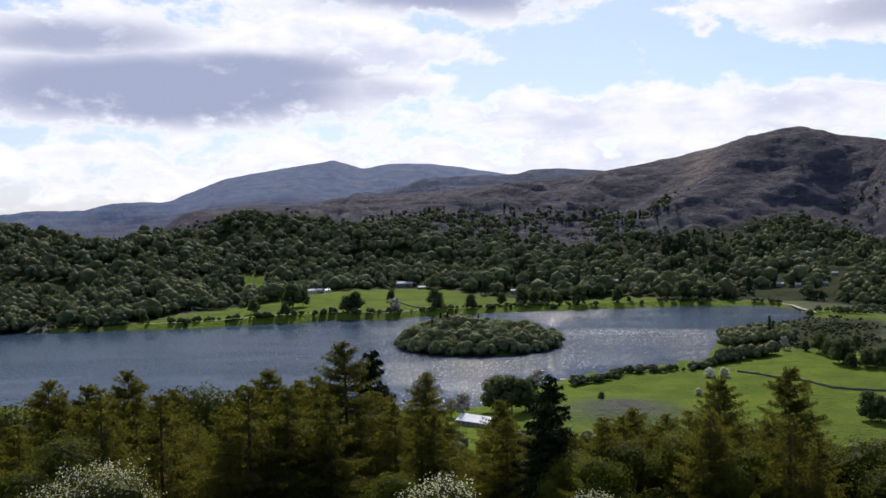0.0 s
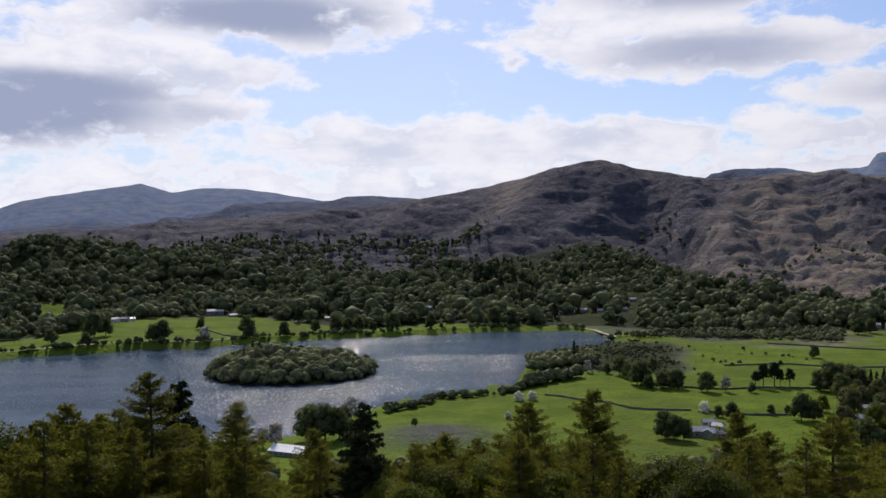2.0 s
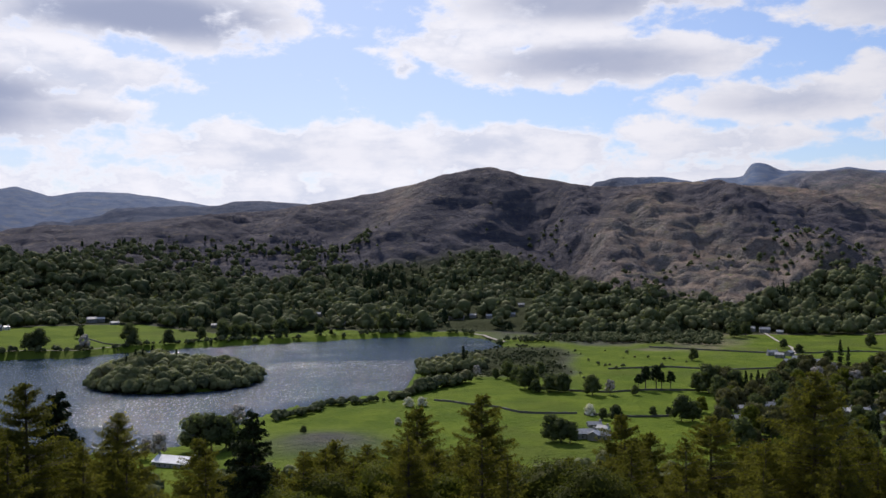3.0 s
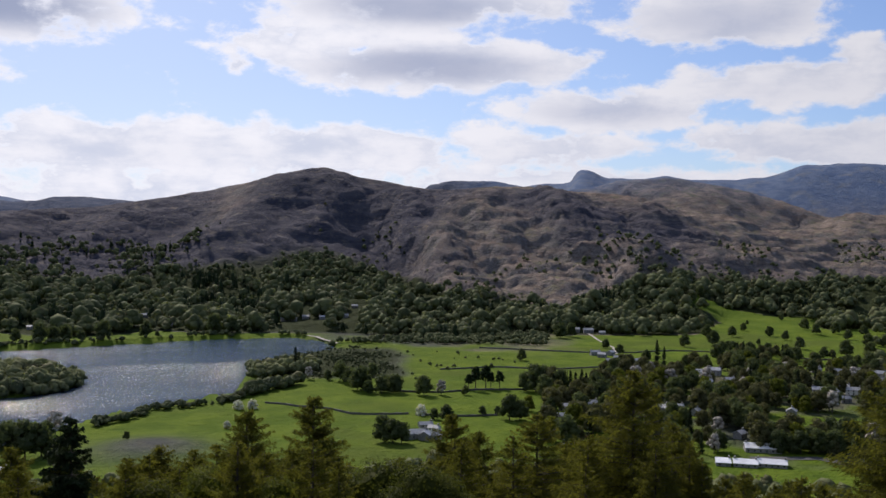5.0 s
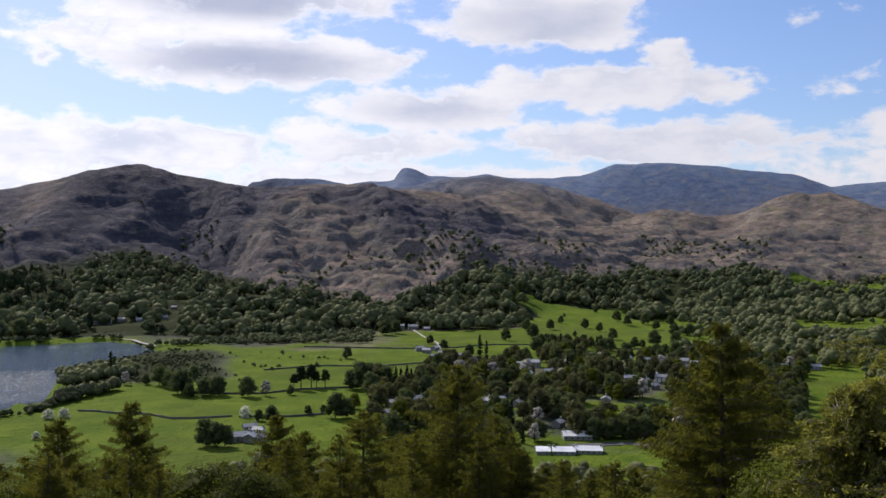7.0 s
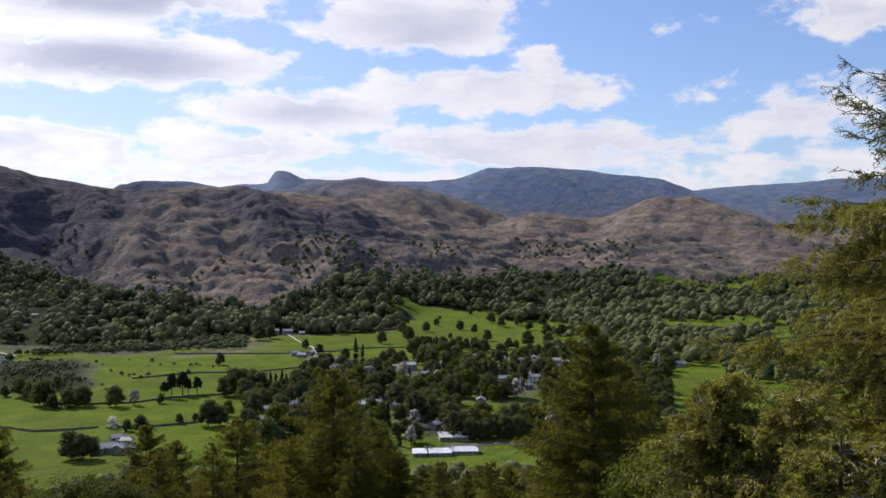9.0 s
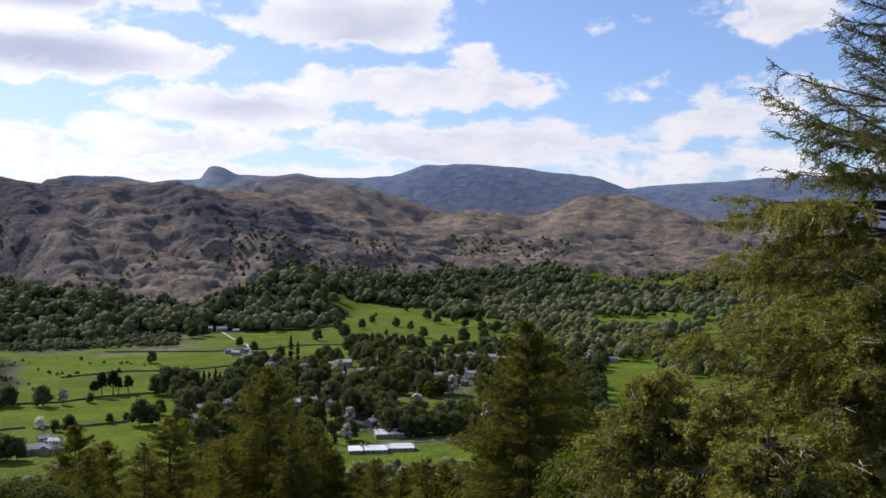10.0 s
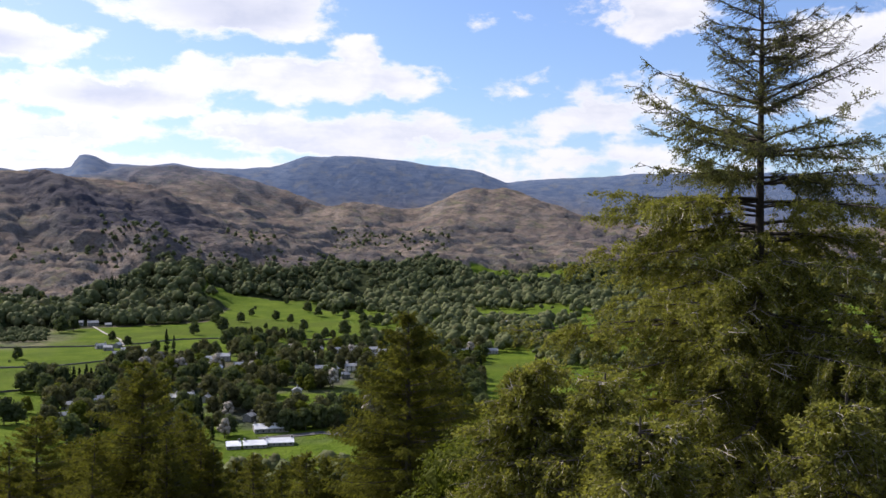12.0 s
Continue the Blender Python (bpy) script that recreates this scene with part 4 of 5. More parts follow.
rng = np.random.default_rng(21)
line = np.array([(7.5, 684), (8.3, 688), (9.2, 704), (10.6, 734), (12.5, 744), (14.2, 760), (15.0, 772), (16.1, 806), (17.2, 824), (18.7, 848)])
u = rng.uniform(0, len(line) - 1, 150)
bx = np.interp(u, np.arange(len(line)), line[:, 0]) + rng.normal(0, 0.12, 150)
br = np.interp(u, np.arange(len(line)), line[:, 1]) + rng.normal(0, 4, 150)
hedge = np.column_stack([br * np.sin(np.radians(bx)), br * np.cos(np.radians(bx))])
woodland("shore_hedge", "straggling thorn and alder hedge along the lake shore", hedge, np.where(u > 6.5, rng.uniform(8, 13, 150), rng.uniform(3.5, 8, 150)), M_WOOD, 22)
spots, _, _ = scatter(700, (15.9, 19.6), (880, 965), 23, lambda a, r: 1.0 * (np.abs(r - 920 - (a - 17) * 12) < 28), 7.0)
woodland("point_wood", "dark alders crowding a low wooded point in the lake", spots, np.random.default_rng(24).uniform(9, 15, len(spots)), M_WOOD, 25)

# alders and bushes at the far water's edge
rng = np.random.default_rng(61)
u = rng.uniform(-22, 19, 340)
u = u[(fractal(u * 60, u * 0, 140, 3, 62) > -0.12) | (rng.random(len(u)) < 0.2)]
edge_r = table(FAR_SHORE, u, 1) + 6 + np.abs(rng.normal(0, 5, len(u)))
woodland("shore_scrub", "low alders and bushes along the far water's edge", np.column_stack([edge_r * np.sin(np.radians(u)), edge_r * np.cos(np.radians(u))]), rng.uniform(2.0, 8.5, len(u)) , M_WOOD, 63)

# the wood's lower edge, where the hillside meets the valley
spots, _, _ = scatter(2600, (-42, 98), (300, 512), 27, lambda a, r: 0.9 * (1 - ((a > 0.9) & (a < 3.4) & (r > 380))), 9.5)
woodland("hill_foot_wood", "broadleaf trees closing the foot of the near hillside", spots, np.random.default_rng(28).uniform(8, 15, len(spots)), M_WOOD, 29, False, 3, 6)

# sedge and low sallow on the marsh
spots, _, _ = scatter(1700, (16.4, 24.6), (880, 1130), 43, lambda a, r: (lake_depth(a, r) < -3) * smooth(0.0, 0.9, (24.8 - a) / 2 + fractal(a * 16, r, 50, 2, 44)) * (0.15 + 0.85 * (fractal(a * 16, r, 34, 3, 47) > -0.05)), 3.6)
woodland("marsh_sallow", "low dark sallow and sedge over the marsh", spots, np.random.default_rng(45).uniform(1.2, 4.6, len(spots)), M_WILLOW, 46, False, 3, 6)

# small thorns dotted over the wet meadows
spots, _, _ = scatter(60, (23, 32), (860, 1090), 33, lambda a, r: 0.3 + 0.7 * (fractal(r * np.sin(np.radians(a)), r * np.cos(np.radians(a)), 60, 2, 34) > 0), 8.0)
woodland("meadow_thorns", "small thorn bushes dotted over wet meadows", spots, np.random.default_rng(35).uniform(2.0, 5.0, len(spots)), M_WOOD, 36)

# the island's trees
isl, ia, ir = scatter(2500, (-3.4, 7.4), (825, 985), 8, lambda a, r: ((r * np.sin(np.radians(a)) - 33) / 74) ** 2 + ((r * np.cos(np.radians(a)) - 904) / 66) ** 2 < 1, 6.5)
woodland("island_wood", "low leafy trees covering the island to its shore", isl, np.random.default_rng(9).uniform(7, 16, len(isl)) * (1 + 0.35 * (ia < 1.5) * (ir > 900)), M_WOOD, 10)

# ---- single trees of the valley ----
def kinds(name, label, category, group, builds, mat, wood_mat=None):
    """A few grown examples of one kind; they stand far underground until copied, then go."""
    out = []
    for wood, crown in builds:
        bark = wood.mesh("trunk", wood_mat or M_BARK)
        leaves = crown.mesh("crown", mat)
        ob = rooted(name, 0, 0, (("trunk", bark), ("crown", leaves)), label, category, group, z=0.0)
        out.append(ob)
    return out


def dismiss(things):
    for ob in things:
        for o in (*ob.children_recursive, ob):
            bpy.data.objects.remove(o)


def as_pair(built):
    stem, boughs, needles = built
    stem.v += boughs.v
    stem.f += [f + stem.n for f in boughs.f]
    stem.n += boughs.n
    return stem, needles


OAK_T = 15.0
oaks = kinds("oak_tree", "broad round-headed oak in fresh leaf on the pasture", "tree", "trees on the valley floor", [broadleaf(100 + i, OAK_T, 13.5, 900, 1.05, 0.0 if i else 0.06) for i in range(6)], M_OAK)
beeches = kinds("beech_tree", "full beech in bronze-green new leaf between houses", "tree", "trees on the valley floor", [broadleaf(110 + i, OAK_T, 12.5, 800, 1.0, 0.0) for i in range(4)], M_BEECH)
springs = kinds("lime_tree", "bright yellow-green tree in new leaf among houses", "tree", "trees on the valley floor", [broadleaf(120 + i, OAK_T, 12.0, 760, 1.0, 0.0) for i in range(3)], M_SPRING)
spruces = kinds("spruce_tree", "dark narrow spruce standing beside the village", "tree", "dark conifers of the valley", [as_pair(conifer(140 + i, OAK_T, 3.0, 22, 6, 9, 1.2, 0.3, 0.05, 0.8, 0.05, (0, 1.0))) for i in range(2)], M_SPRUCE)
pines = kinds("pine_tree", "tall bare-stemmed pine with a ragged dark head", "tree", "pines by the field wall", [broadleaf(160 + i, OAK_T, 7.5, 300, 1.1, 0.22) for i in range(2)], M_SPRUCE)
thorns = kinds("hawthorn_tree", "small hawthorn white with blossom in the pasture", "tree", "hawthorns on the pasture", [broadleaf(170 + i, OAK_T, 17.0, 420, 1.3, -0.15) for i in range(2)], M_BLOSSOM)
bares = kinds("ash_tree", "thin late ash still almost bare of leaf", "tree", "late trees by the lake", [broadleaf(180 + i, OAK_T, 11.0, 130, 0.7) for i in range(2)], M_TWIG)
# bearing, distance, height
FIELD_OAKS = [(21.0, 866, 16), (21.6, 846, 15), (22.2, 812, 20), (23.5, 806, 14), (24.3, 800, 15), (25.9, 788, 16), (28.3, 792, 8), (31.6, 1020, 12), (31.8, 816, 16),
              (32.4, 814, 23), (32.9, 828, 20), (30.9, 684, 18), (31.5, 684, 14), (23.6, 606, 16), (24.1, 600, 15), (24.6, 600, 13), (26.5, 682, 8), (36.4, 1156, 11),
              (37.2, 1100, 11), (38.7, 1044, 12), (40.9, 998, 13), (42.0, 1034, 7), (44.8, 1230, 7), (42.0, 1290, 16), (43.4, 1300, 14), (47.2, 1440, 16), (47.8, 1380, 14), (48.2, 1130, 13), (49.3, 1154, 18), (50.5, 1150, 18), (49.1, 1018, 15),
              (45.9, 622, 14), (46.5, 624, 12), (47.1, 624, 14), (48.0, 628, 15), (48.8, 628, 15), (50.1, 632, 13)]
HEDGE_OAKS = [(41.3, 1480, 14), (41.2, 1540, 16), (41.6, 1600, 18), (44.0, 1390, 11), (45.4, 1330, 13), (46.2, 1290, 12), (43.2, 1180, 10), (47.0, 1210, 14), (46.0, 1560, 9), (44.2, 1480, 6), (42.3, 1430, 8), (49.4, 1340, 13), (50.2, 1390, 15)]
MORE_OAKS = [(27.2, 672, 12), (29.3, 700, 7), (30.2, 706, 6), (22.6, 796, 11), (21.3, 886, 10), (20.3, 874, 9), (33.8, 1260, 20), (34.4, 1276, 18), (40.8, 1186, 16),
             (42.6, 1060, 18), (42.4, 1216, 18), (3.0, 596, 22), (3.9, 594, 22), (4.7, 596, 19), (5.0, 648, 11), (48.8, 1400, 16), (50.4, 1240, 16), (51.3, 1260, 15), (9.1, 614, 5), (22.9, 894, 12)]
SHORE_OAKS = [(-9.9, 1424, 20), (-8.8, 1206, 28), (-8.2, 1214, 22), (-9.2, 1128, 15), (-5.2, 1146, 24), (-5.7, 1150, 19), (-3.1, 1266, 14), (-0.5, 1178, 25), (1.6, 1180, 18),
              (3.4, 1212, 16), (4.6, 1214, 22), (5.3, 1218, 18), (5.9, 1226, 19), (6.7, 1218, 13), (7.8, 1222, 23), (10.1, 1240, 19), (10.7, 1244, 7), (9.0, 1290, 18),
              (13.8, 1285, 25), (14.8, 1285, 22), (15.3, 1340, 13), (-17.1, 1146, 12), (-15.7, 1140, 6), (-11.0, 1164, 17), (21.0, 908, 13), (22.0, 818, 18), (23.4, 796, 14), (24.1, 798, 14)]
PINES = [(28.5, 818, 14), (28.9, 818, 21), (29.5, 826, 21), (29.8, 826, 15), (30.3, 826, 16), (27.2, 666, 12)]
SPRUCES = [(33.7, 800, 14), (34.0, 802, 18), (34.4, 806, 19), (34.7, 808, 18), (35.0, 808, 17), (35.3, 808, 17), (35.7, 820, 15), (36.0, 834, 11), (39.3, 1048, 22), (39.7, 1010, 19),
           (46.3, 1040, 18), (35.5, 626, 17), (44.0, 1110, 17), (43.7, 1118, 15), (44.3, 1112, 15), (18.4, 935, 22), (18.6, 940, 14), (-0.7, 912, 17), (-0.2, 920, 21), (0.2, 926, 20), (0.7, 930, 22), (1.2, 926, 19), (2.0, 932, 17)]
LIMES = [(32.0, 720, 12), (36.2, 750, 10), (44.3, 838, 16), (43.9, 754, 13), (46.8, 782, 10), (34.4, 688, 7)]
THORNS = [(25.7, 698, 8), (15.2, 726, 7), (16.0, 728, 7), (14.6, 658, 5)]
ASHES = [(1.0, 578, 17), (-2.9, 1136, 19), (-1.0, 590, 14), (0.3, 584, 12), (5.4, 660, 16), (26.9, 790, 13), (19.2, 880, 12)]
random.seed(7)
for rows, sorts in ((FIELD_OAKS + HEDGE_OAKS + MORE_OAKS + SHORE_OAKS, oaks), (PINES, pines), (SPRUCES, spruces), (LIMES, springs), (THORNS, thorns), (ASHES, bares)):
    for az, r, tall in rows:
        planted(random.choice(sorts), az, r, random.uniform(0, 360), tall / OAK_T)

# houses: bearing, distance, length, depth, eaves, turn from square-on, wall
HOUSES = [(-7.7, 1362, 13, 9, 6, 10, 0), (-7.2, 1366, 11, 8, 6, -15, 0), (-6.8, 1374, 9, 7, 5, 30, 0), (-2.5, 1440, 16, 10, 7, 5, 1), (-2.0, 1446, 12, 9, 6, 0, 1), (-1.3, 1418, 14, 7, 4, 10, 1),
          (4.1, 1372, 10, 7, 5, 0, 0), (10.0, 1460, 11, 8, 5, 20, 0), (11.4, 1350, 9, 6, 4, -10, 0), (17.8, 1408, 15, 8, 6, 5, 0), (18.3, 1412, 10, 8, 6, 0, 0), (19.0, 1430, 12, 8, 5, -10, 1),
          (20.0, 1410, 14, 8, 5, 10, 1)]
HOUSES_LAKEHEAD = [(20.6, 1414, 12, 8, 5, -5, 0), (21.2, 1416, 14, 8, 5, 8, 1), (21.8, 1505, 11, 7, 5, 0, 0), (-10.3, 1366, 9, 7, 5, 20, 0), (-9.8, 1360, 8, 6, 4, -20, 0), (34.2, 1318, 13, 8, 5, 10, 1),
                   (34.7, 1334, 11, 8, 6, -5, 1), (35.4, 1330, 16, 9, 6, 5, 1), (36.2, 1318, 10, 7, 4, 0, 1)]
HOUSES_WEST = [(35.8, 1086, 13, 7, 5, 20, 1), (36.2, 1066, 11, 7, 5, -15, 0), (36.7, 1088, 10, 7, 5, 60, 0), (36.7, 1012, 12, 8, 5, 10, 1), (37.2, 1038, 14, 8, 5, -10, 1), (37.7, 1040, 10, 8, 5, 75, 0),
               (38.1, 1018, 13, 8, 5, 15, 1), (37.2, 968, 12, 7, 5, 35, 1), (38.0, 970, 11, 7, 5, -20, 0), (39.6, 936, 12, 8, 5, 10, 0), (40.2, 952, 10, 7, 5, 40, 1)]
HOUSES_MID = [(41.7, 936, 16, 9, 7, 5, 0), (42.1, 866, 12, 9, 8, 80, 0), (42.5, 952, 13, 9, 7, -10, 0), (41.4, 790, 9, 6, 5, 30, 0), (41.5, 730, 9, 7, 5, 70, 0), (40.3, 742, 16, 8, 5, 10, 1),
              (39.8, 736, 12, 8, 5, -25, 1), (35.6, 744, 13, 8, 5, 35, 1), (34.1, 728, 11, 7, 5, 0, 1), (33.9, 686, 10, 7, 5, 20, 1), (46.6, 752, 9, 8, 6, 85, 1), (43.3, 900, 11, 8, 5, 25, 1)]
HOUSES_EAST = [(48.1, 866, 17, 8, 6, 0, 0), (48.7, 862, 11, 7, 5, 45, 0), (49.2, 892, 13, 8, 6, -10, 0), (49.7, 876, 14, 8, 6, 10, 0), (49.3, 832, 10, 7, 5, 30, 0), (49.0, 996, 13, 8, 6, 0, 1),
               (49.7, 988, 15, 9, 6, 10, 1), (50.3, 992, 14, 9, 7, -10, 1), (50.9, 988, 16, 9, 7, 5, 1), (51.4, 944, 15, 9, 6, 0, 0), (47.8, 1010, 11, 8, 5, 20, 0), (51.6, 984, 12, 8, 5, 0, 0), (52.0, 1064, 11, 8, 5, 10, 0)]
HOUSES_FARM = [(25.4, 616, 17, 9, 5, 15, 1), (26.0, 612, 10, 8, 5, 75, 1), (26.5, 614, 12, 7, 4, 10, 0), (26.5, 642, 9, 6, 3, -20, 0), (26.0, 654, 11, 6, 3, 15, 1), (43.9, 658, 9, 7, 5, 60, 0),
               (55.5, 966, 13, 8, 6, 0, 0), (56.3, 988, 10, 8, 5, 15, 1), (57.9, 995, 16, 8, 5, 5, 1), (58.8, 1258, 11, 8, 6, 0, 0), (60.4, 1640, 12, 8, 5, 10, 0), (61.0, 1624, 13, 8, 5, 0, 1), (54.5, 1004, 12, 8, 5, 0, 1)]
ALL_HOUSES = HOUSES + HOUSES_LAKEHEAD + HOUSES_WEST + HOUSES_MID + HOUSES_EAST + HOUSES_FARM


def box(bm, x0, y0, z0, x1, y1, z1):
    v = [bm.verts.new(p) for p in ((x0, y0, z0), (x1, y0, z0), (x1, y1, z0), (x0, y1, z0), (x0, y0, z1), (x1, y0, z1), (x1, y1, z1), (x0, y1, z1))]
    for f in ((3, 2, 1, 0), (4, 5, 6, 7), (0, 1, 5, 4), (1, 2, 6, 5), (2, 3, 7, 6), (3, 0, 4, 7)):
        bm.faces.new([v[i] for i in f])


def prism(bm, outline, x0, x1):
    """A solid with this outline in y and z, from x0 to x1."""
    a = [bm.verts.new((x0, y, z)) for y, z in outline]
    b = [bm.verts.new((x1, y, z)) for y, z in outline]
    n = len(a)
    bm.faces.new(a[::-1])
    bm.faces.new(b)
    for i in range(n):
        bm.faces.new((a[i], a[(i + 1) % n], b[(i + 1) % n], b[i]))


def part(name, bm, mat, parent, label=""):
    me = bpy.data.meshes.new(name)
    bmesh.ops.recalc_face_normals(bm, faces=bm.faces)
    bm.to_mesh(me)
    bm.free()
    me.materials.append(mat)
    ob = new(name, me)
    ob.parent = parent
    return tagged(ob, label)


def shared(name, me, parent, x, y, z):
    ob = new(name, me)
    ob.parent = parent
    ob.location = (x, y, z)
    return ob


PANE = bmesh.new()
box(PANE, -0.45, -0.06, -0.6, 0.45, 0.02, 0.6)
PANE_MESH = bpy.data.meshes.new("pane")
PANE.to_mesh(PANE_MESH)
PANE_MESH.materials.append(M_PANE)


def house(az, r, length, depth, eaves, turn, grey, roof_mat=None, label=None, pitch=0.58, name="house"):
    x, y = at(az, r)
    ob = new(name)
    ob.matrix_world = pose(x, y, float(height_at(x, y)) - 0.6, 0, 0, -az + turn)
    # most white houses get the grey wall too: shade on their fronts, as colour
    wall_mat = M_GREYWALL if grey or int(r) % 3 else M_RENDER
    if r > 590 and not roof_mat:
        length, depth, eaves = 0.82 * length, 0.85 * depth, 0.8 * eaves
    l, d, rise = length / 2, depth / 2, depth / 2 * pitch
    bm = bmesh.new()
    prism(bm, [(-d, 0), (d, 0), (d, eaves), (0, eaves + rise), (-d, eaves)], -l, l)
    part("wall", bm, wall_mat, ob)
    for s in (-1, 1):
        bm = bmesh.new()
        o, lift, thick = 0.45, 0.12, 0.28
        prism(bm, [(s * (d + o), eaves - o * pitch + lift), (0, eaves + rise + lift), (0, eaves + rise + lift + thick), (s * (d + o), eaves - o * pitch + lift + thick)], -l - 0.35, l + 0.35)
        part("roof_slope", bm, roof_mat or M_SLATE, ob)
    for cx in ((-l + 0.7, l - 0.7) if length > 10.5 else (l - 0.7,)):
        bm = bmesh.new()
        box(bm, cx - 0.45, -0.5, eaves + rise * 0.5, cx + 0.45, 0.5, eaves + rise + 1.3)
        box(bm, cx - 0.55, -0.6, eaves + rise + 1.3, cx + 0.55, 0.6, eaves + rise + 1.5)
        part("chimney", bm, M_GREYWALL, ob)
    bays = max(2, int(length / 3.2))
    for k in range(bays):
        wx = -l + length * (k + 0.5) / bays
        for level in ((1.3, 3.4) if eaves >= 3.9 else (1.3,)):
            if level == 1.3 and k == bays // 2:
                continue
            shared("window", PANE_MESH, ob, wx, -d, level + 0.6)
    bm = bmesh.new()
    dx = -l + length * (bays // 2 + 0.5) / bays
    box(bm, dx - 0.5, -d - 0.08, 0.5, dx + 0.5, -d + 0.02, 2.7)
    part("door", bm, M_WOODDOOR, ob)
    return tagged(ob, label or ("grey-walled house with a slate roof among trees" if wall_mat is M_GREYWALL else "white rendered house with a slate roof among trees"), "house", "houses of the valley")


for row in ALL_HOUSES:
    house(*row)
house(45.1, 624, 21, 12, 3.2, 8, 1, M_SHEET, "low stone building with a pale shallow roof", 0.35)
for az, r, length in ((43.0, 576, 8), (44.2, 577, 13), (45.6, 582, 16)):
    house(az, r, length, 11, 2.6, 3, 1, M_SHEET, "long shed with a glaring pale sheet roof", 0.3, "shed")
house(2.0, 560, 24, 13, 3.2, -35, 1, M_SHEET, "lakeside boathouse with a pale sheet roof", 0.4, "boathouse")

# dry-stone walls across the pasture: bearing and distance of their bends
WALLS = [
    [(16.7, 754), (17.8, 746), (18.5, 736), (20.4, 724), (21.6, 704), (22.9, 700), (25.0, 702)], [(25.4, 698), (28.2, 694), (30.2, 700)],
    [(22.6, 816), (24.9, 802), (26.8, 800), (28.8, 816), (31.8, 822), (33.4, 828)], [(29.1, 1132), (32.1, 1114), (35.4, 1106), (38.0, 1112), (40.2, 1142), (42.4, 1138)],
    [(26.8, 936), (30.1, 960), (33.4, 954), (36.0, 978), (37.2, 926)], [(41.2, 1008), (41.8, 976), (42.4, 972)], [(45.1, 1162), (46.4, 1130), (47.9, 1112), (49.7, 1138), (51.4, 1136)],
    [(-3.0, 1272), (-1.8, 1196), (-0.9, 1176)], [(42.5, 1140), (44.0, 1165), (45.1, 1162)], [(57.1, 1420), (58.5, 1408), (61.6, 1425)],
]


def stone_wall(bends, wide=0.85, high=1.4):
    pts = np.array([at(a, r) for a, r in bends])
    seg = np.hypot(*np.diff(pts, axis=0).T)
    s = np.concatenate([[0], np.cumsum(seg)])
    t = np.linspace(0, s[-1], int(s[-1] / 3) + 2)
    p = np.column_stack([np.interp(t, s, pts[:, 0]), np.interp(t, s, pts[:, 1])])
    d = np.gradient(p, axis=0)
    side = np.column_stack([-d[:, 1], d[:, 0]]) / (np.hypot(*d.T)[:, None] + 1e-9)
    rng = np.random.default_rng(int(s[-1]))
    z = height_at(p[:, 0], p[:, 1])
    rows = []
    for off, h in ((-0.5, -0.4), (-0.36, high), (0.36, high), (0.5, -0.4)):
        q = p + side * off * wide
        rows.append(np.column_stack([q, z + h + rng.uniform(-0.18, 0.18, len(z)) * (h > 0)]))
    v = np.stack(rows, 1).reshape(-1, 3)
    k = np.arange(len(p) - 1)[:, None] * 4
    f = np.vstack([k + (a, a + 1, a + 5, a + 4) for a in range(3)])
    ends = np.array([[0, 1, 2, 3], [len(v) - 1, len(v) - 2, len(v) - 3, len(v) - 4]])
    tagged(new("dry_stone_wall", mesh_of("dry_stone_wall", v, np.vstack([f, ends]), [M_STONE])), "dark dry-stone wall between two pastures", "wall", "walls between pastures")


for bends in WALLS:
    stone_wall(bends)


def ribbon(name, label, bends, wide, mat, lift=0.35):
    """A road or track laid on the ground."""
    pts = np.array([at(a, r) for a, r in bends])
    s = np.concatenate([[0], np.cumsum(np.hypot(*np.diff(pts, axis=0).T))])
    t = np.linspace(0, s[-1], int(s[-1] / 4) + 2)
    p = np.column_stack([np.interp(t, s, pts[:, 0]), np.interp(t, s, pts[:, 1])])
    d = np.gradient(p, axis=0)
    side = np.column_stack([-d[:, 1], d[:, 0]]) / (np.hypot(*d.T)[:, None] + 1e-9)
    q = np.stack([p + side * o * wide for o in (-0.5, 0.5)], 1).reshape(-1, 2)
    v = np.column_stack([q, np.repeat(np.maximum(height_at(q[::2, 0], q[::2, 1]), height_at(q[1::2, 0], q[1::2, 1])), 2) + lift])
    k = np.arange(len(p) - 1)[:, None] * 2
    tagged(new(name, mesh_of(name, v, k + (0, 1, 3, 2), [mat])), label, "road", kind="structure")


ribbon("road", "grey asphalt road past the sheds", [(44.5, 598), (46.3, 606), (48.1, 614), (50.1, 598), (54, 585), (60, 580)], 8, M_ROAD)
ribbon("beach", "pale shingle spit at the head of the lake", [(19.0, 1262), (19.6, 1248), (20.2, 1205), (20.9, 1168)], 5, M_TRACK, 0.15)
ribbon("track", "pale gravel track over the pasture", [(35.4, 1320), (36.0, 1240), (36.8, 1170), (37.0, 1100)], 3, M_TRACK)
ribbon("path", "pale gravel path at the water's edge", [(-17, 1128), (-14, 1122), (-11, 1132), (-8, 1142), (-6, 1152), (-3.4, 1138), (-1, 1168)], 3, M_TRACK)

# cars parked by the village
CAR_PAINTS = [plain("car_paint", c, tuple(k * 1.1 for k in c), 0.5, 0.3) for c in ((0.7, 0.7, 0.7), (0.05, 0.06, 0.09), (0.35, 0.36, 0.38), (0.28, 0.03, 0.03))]


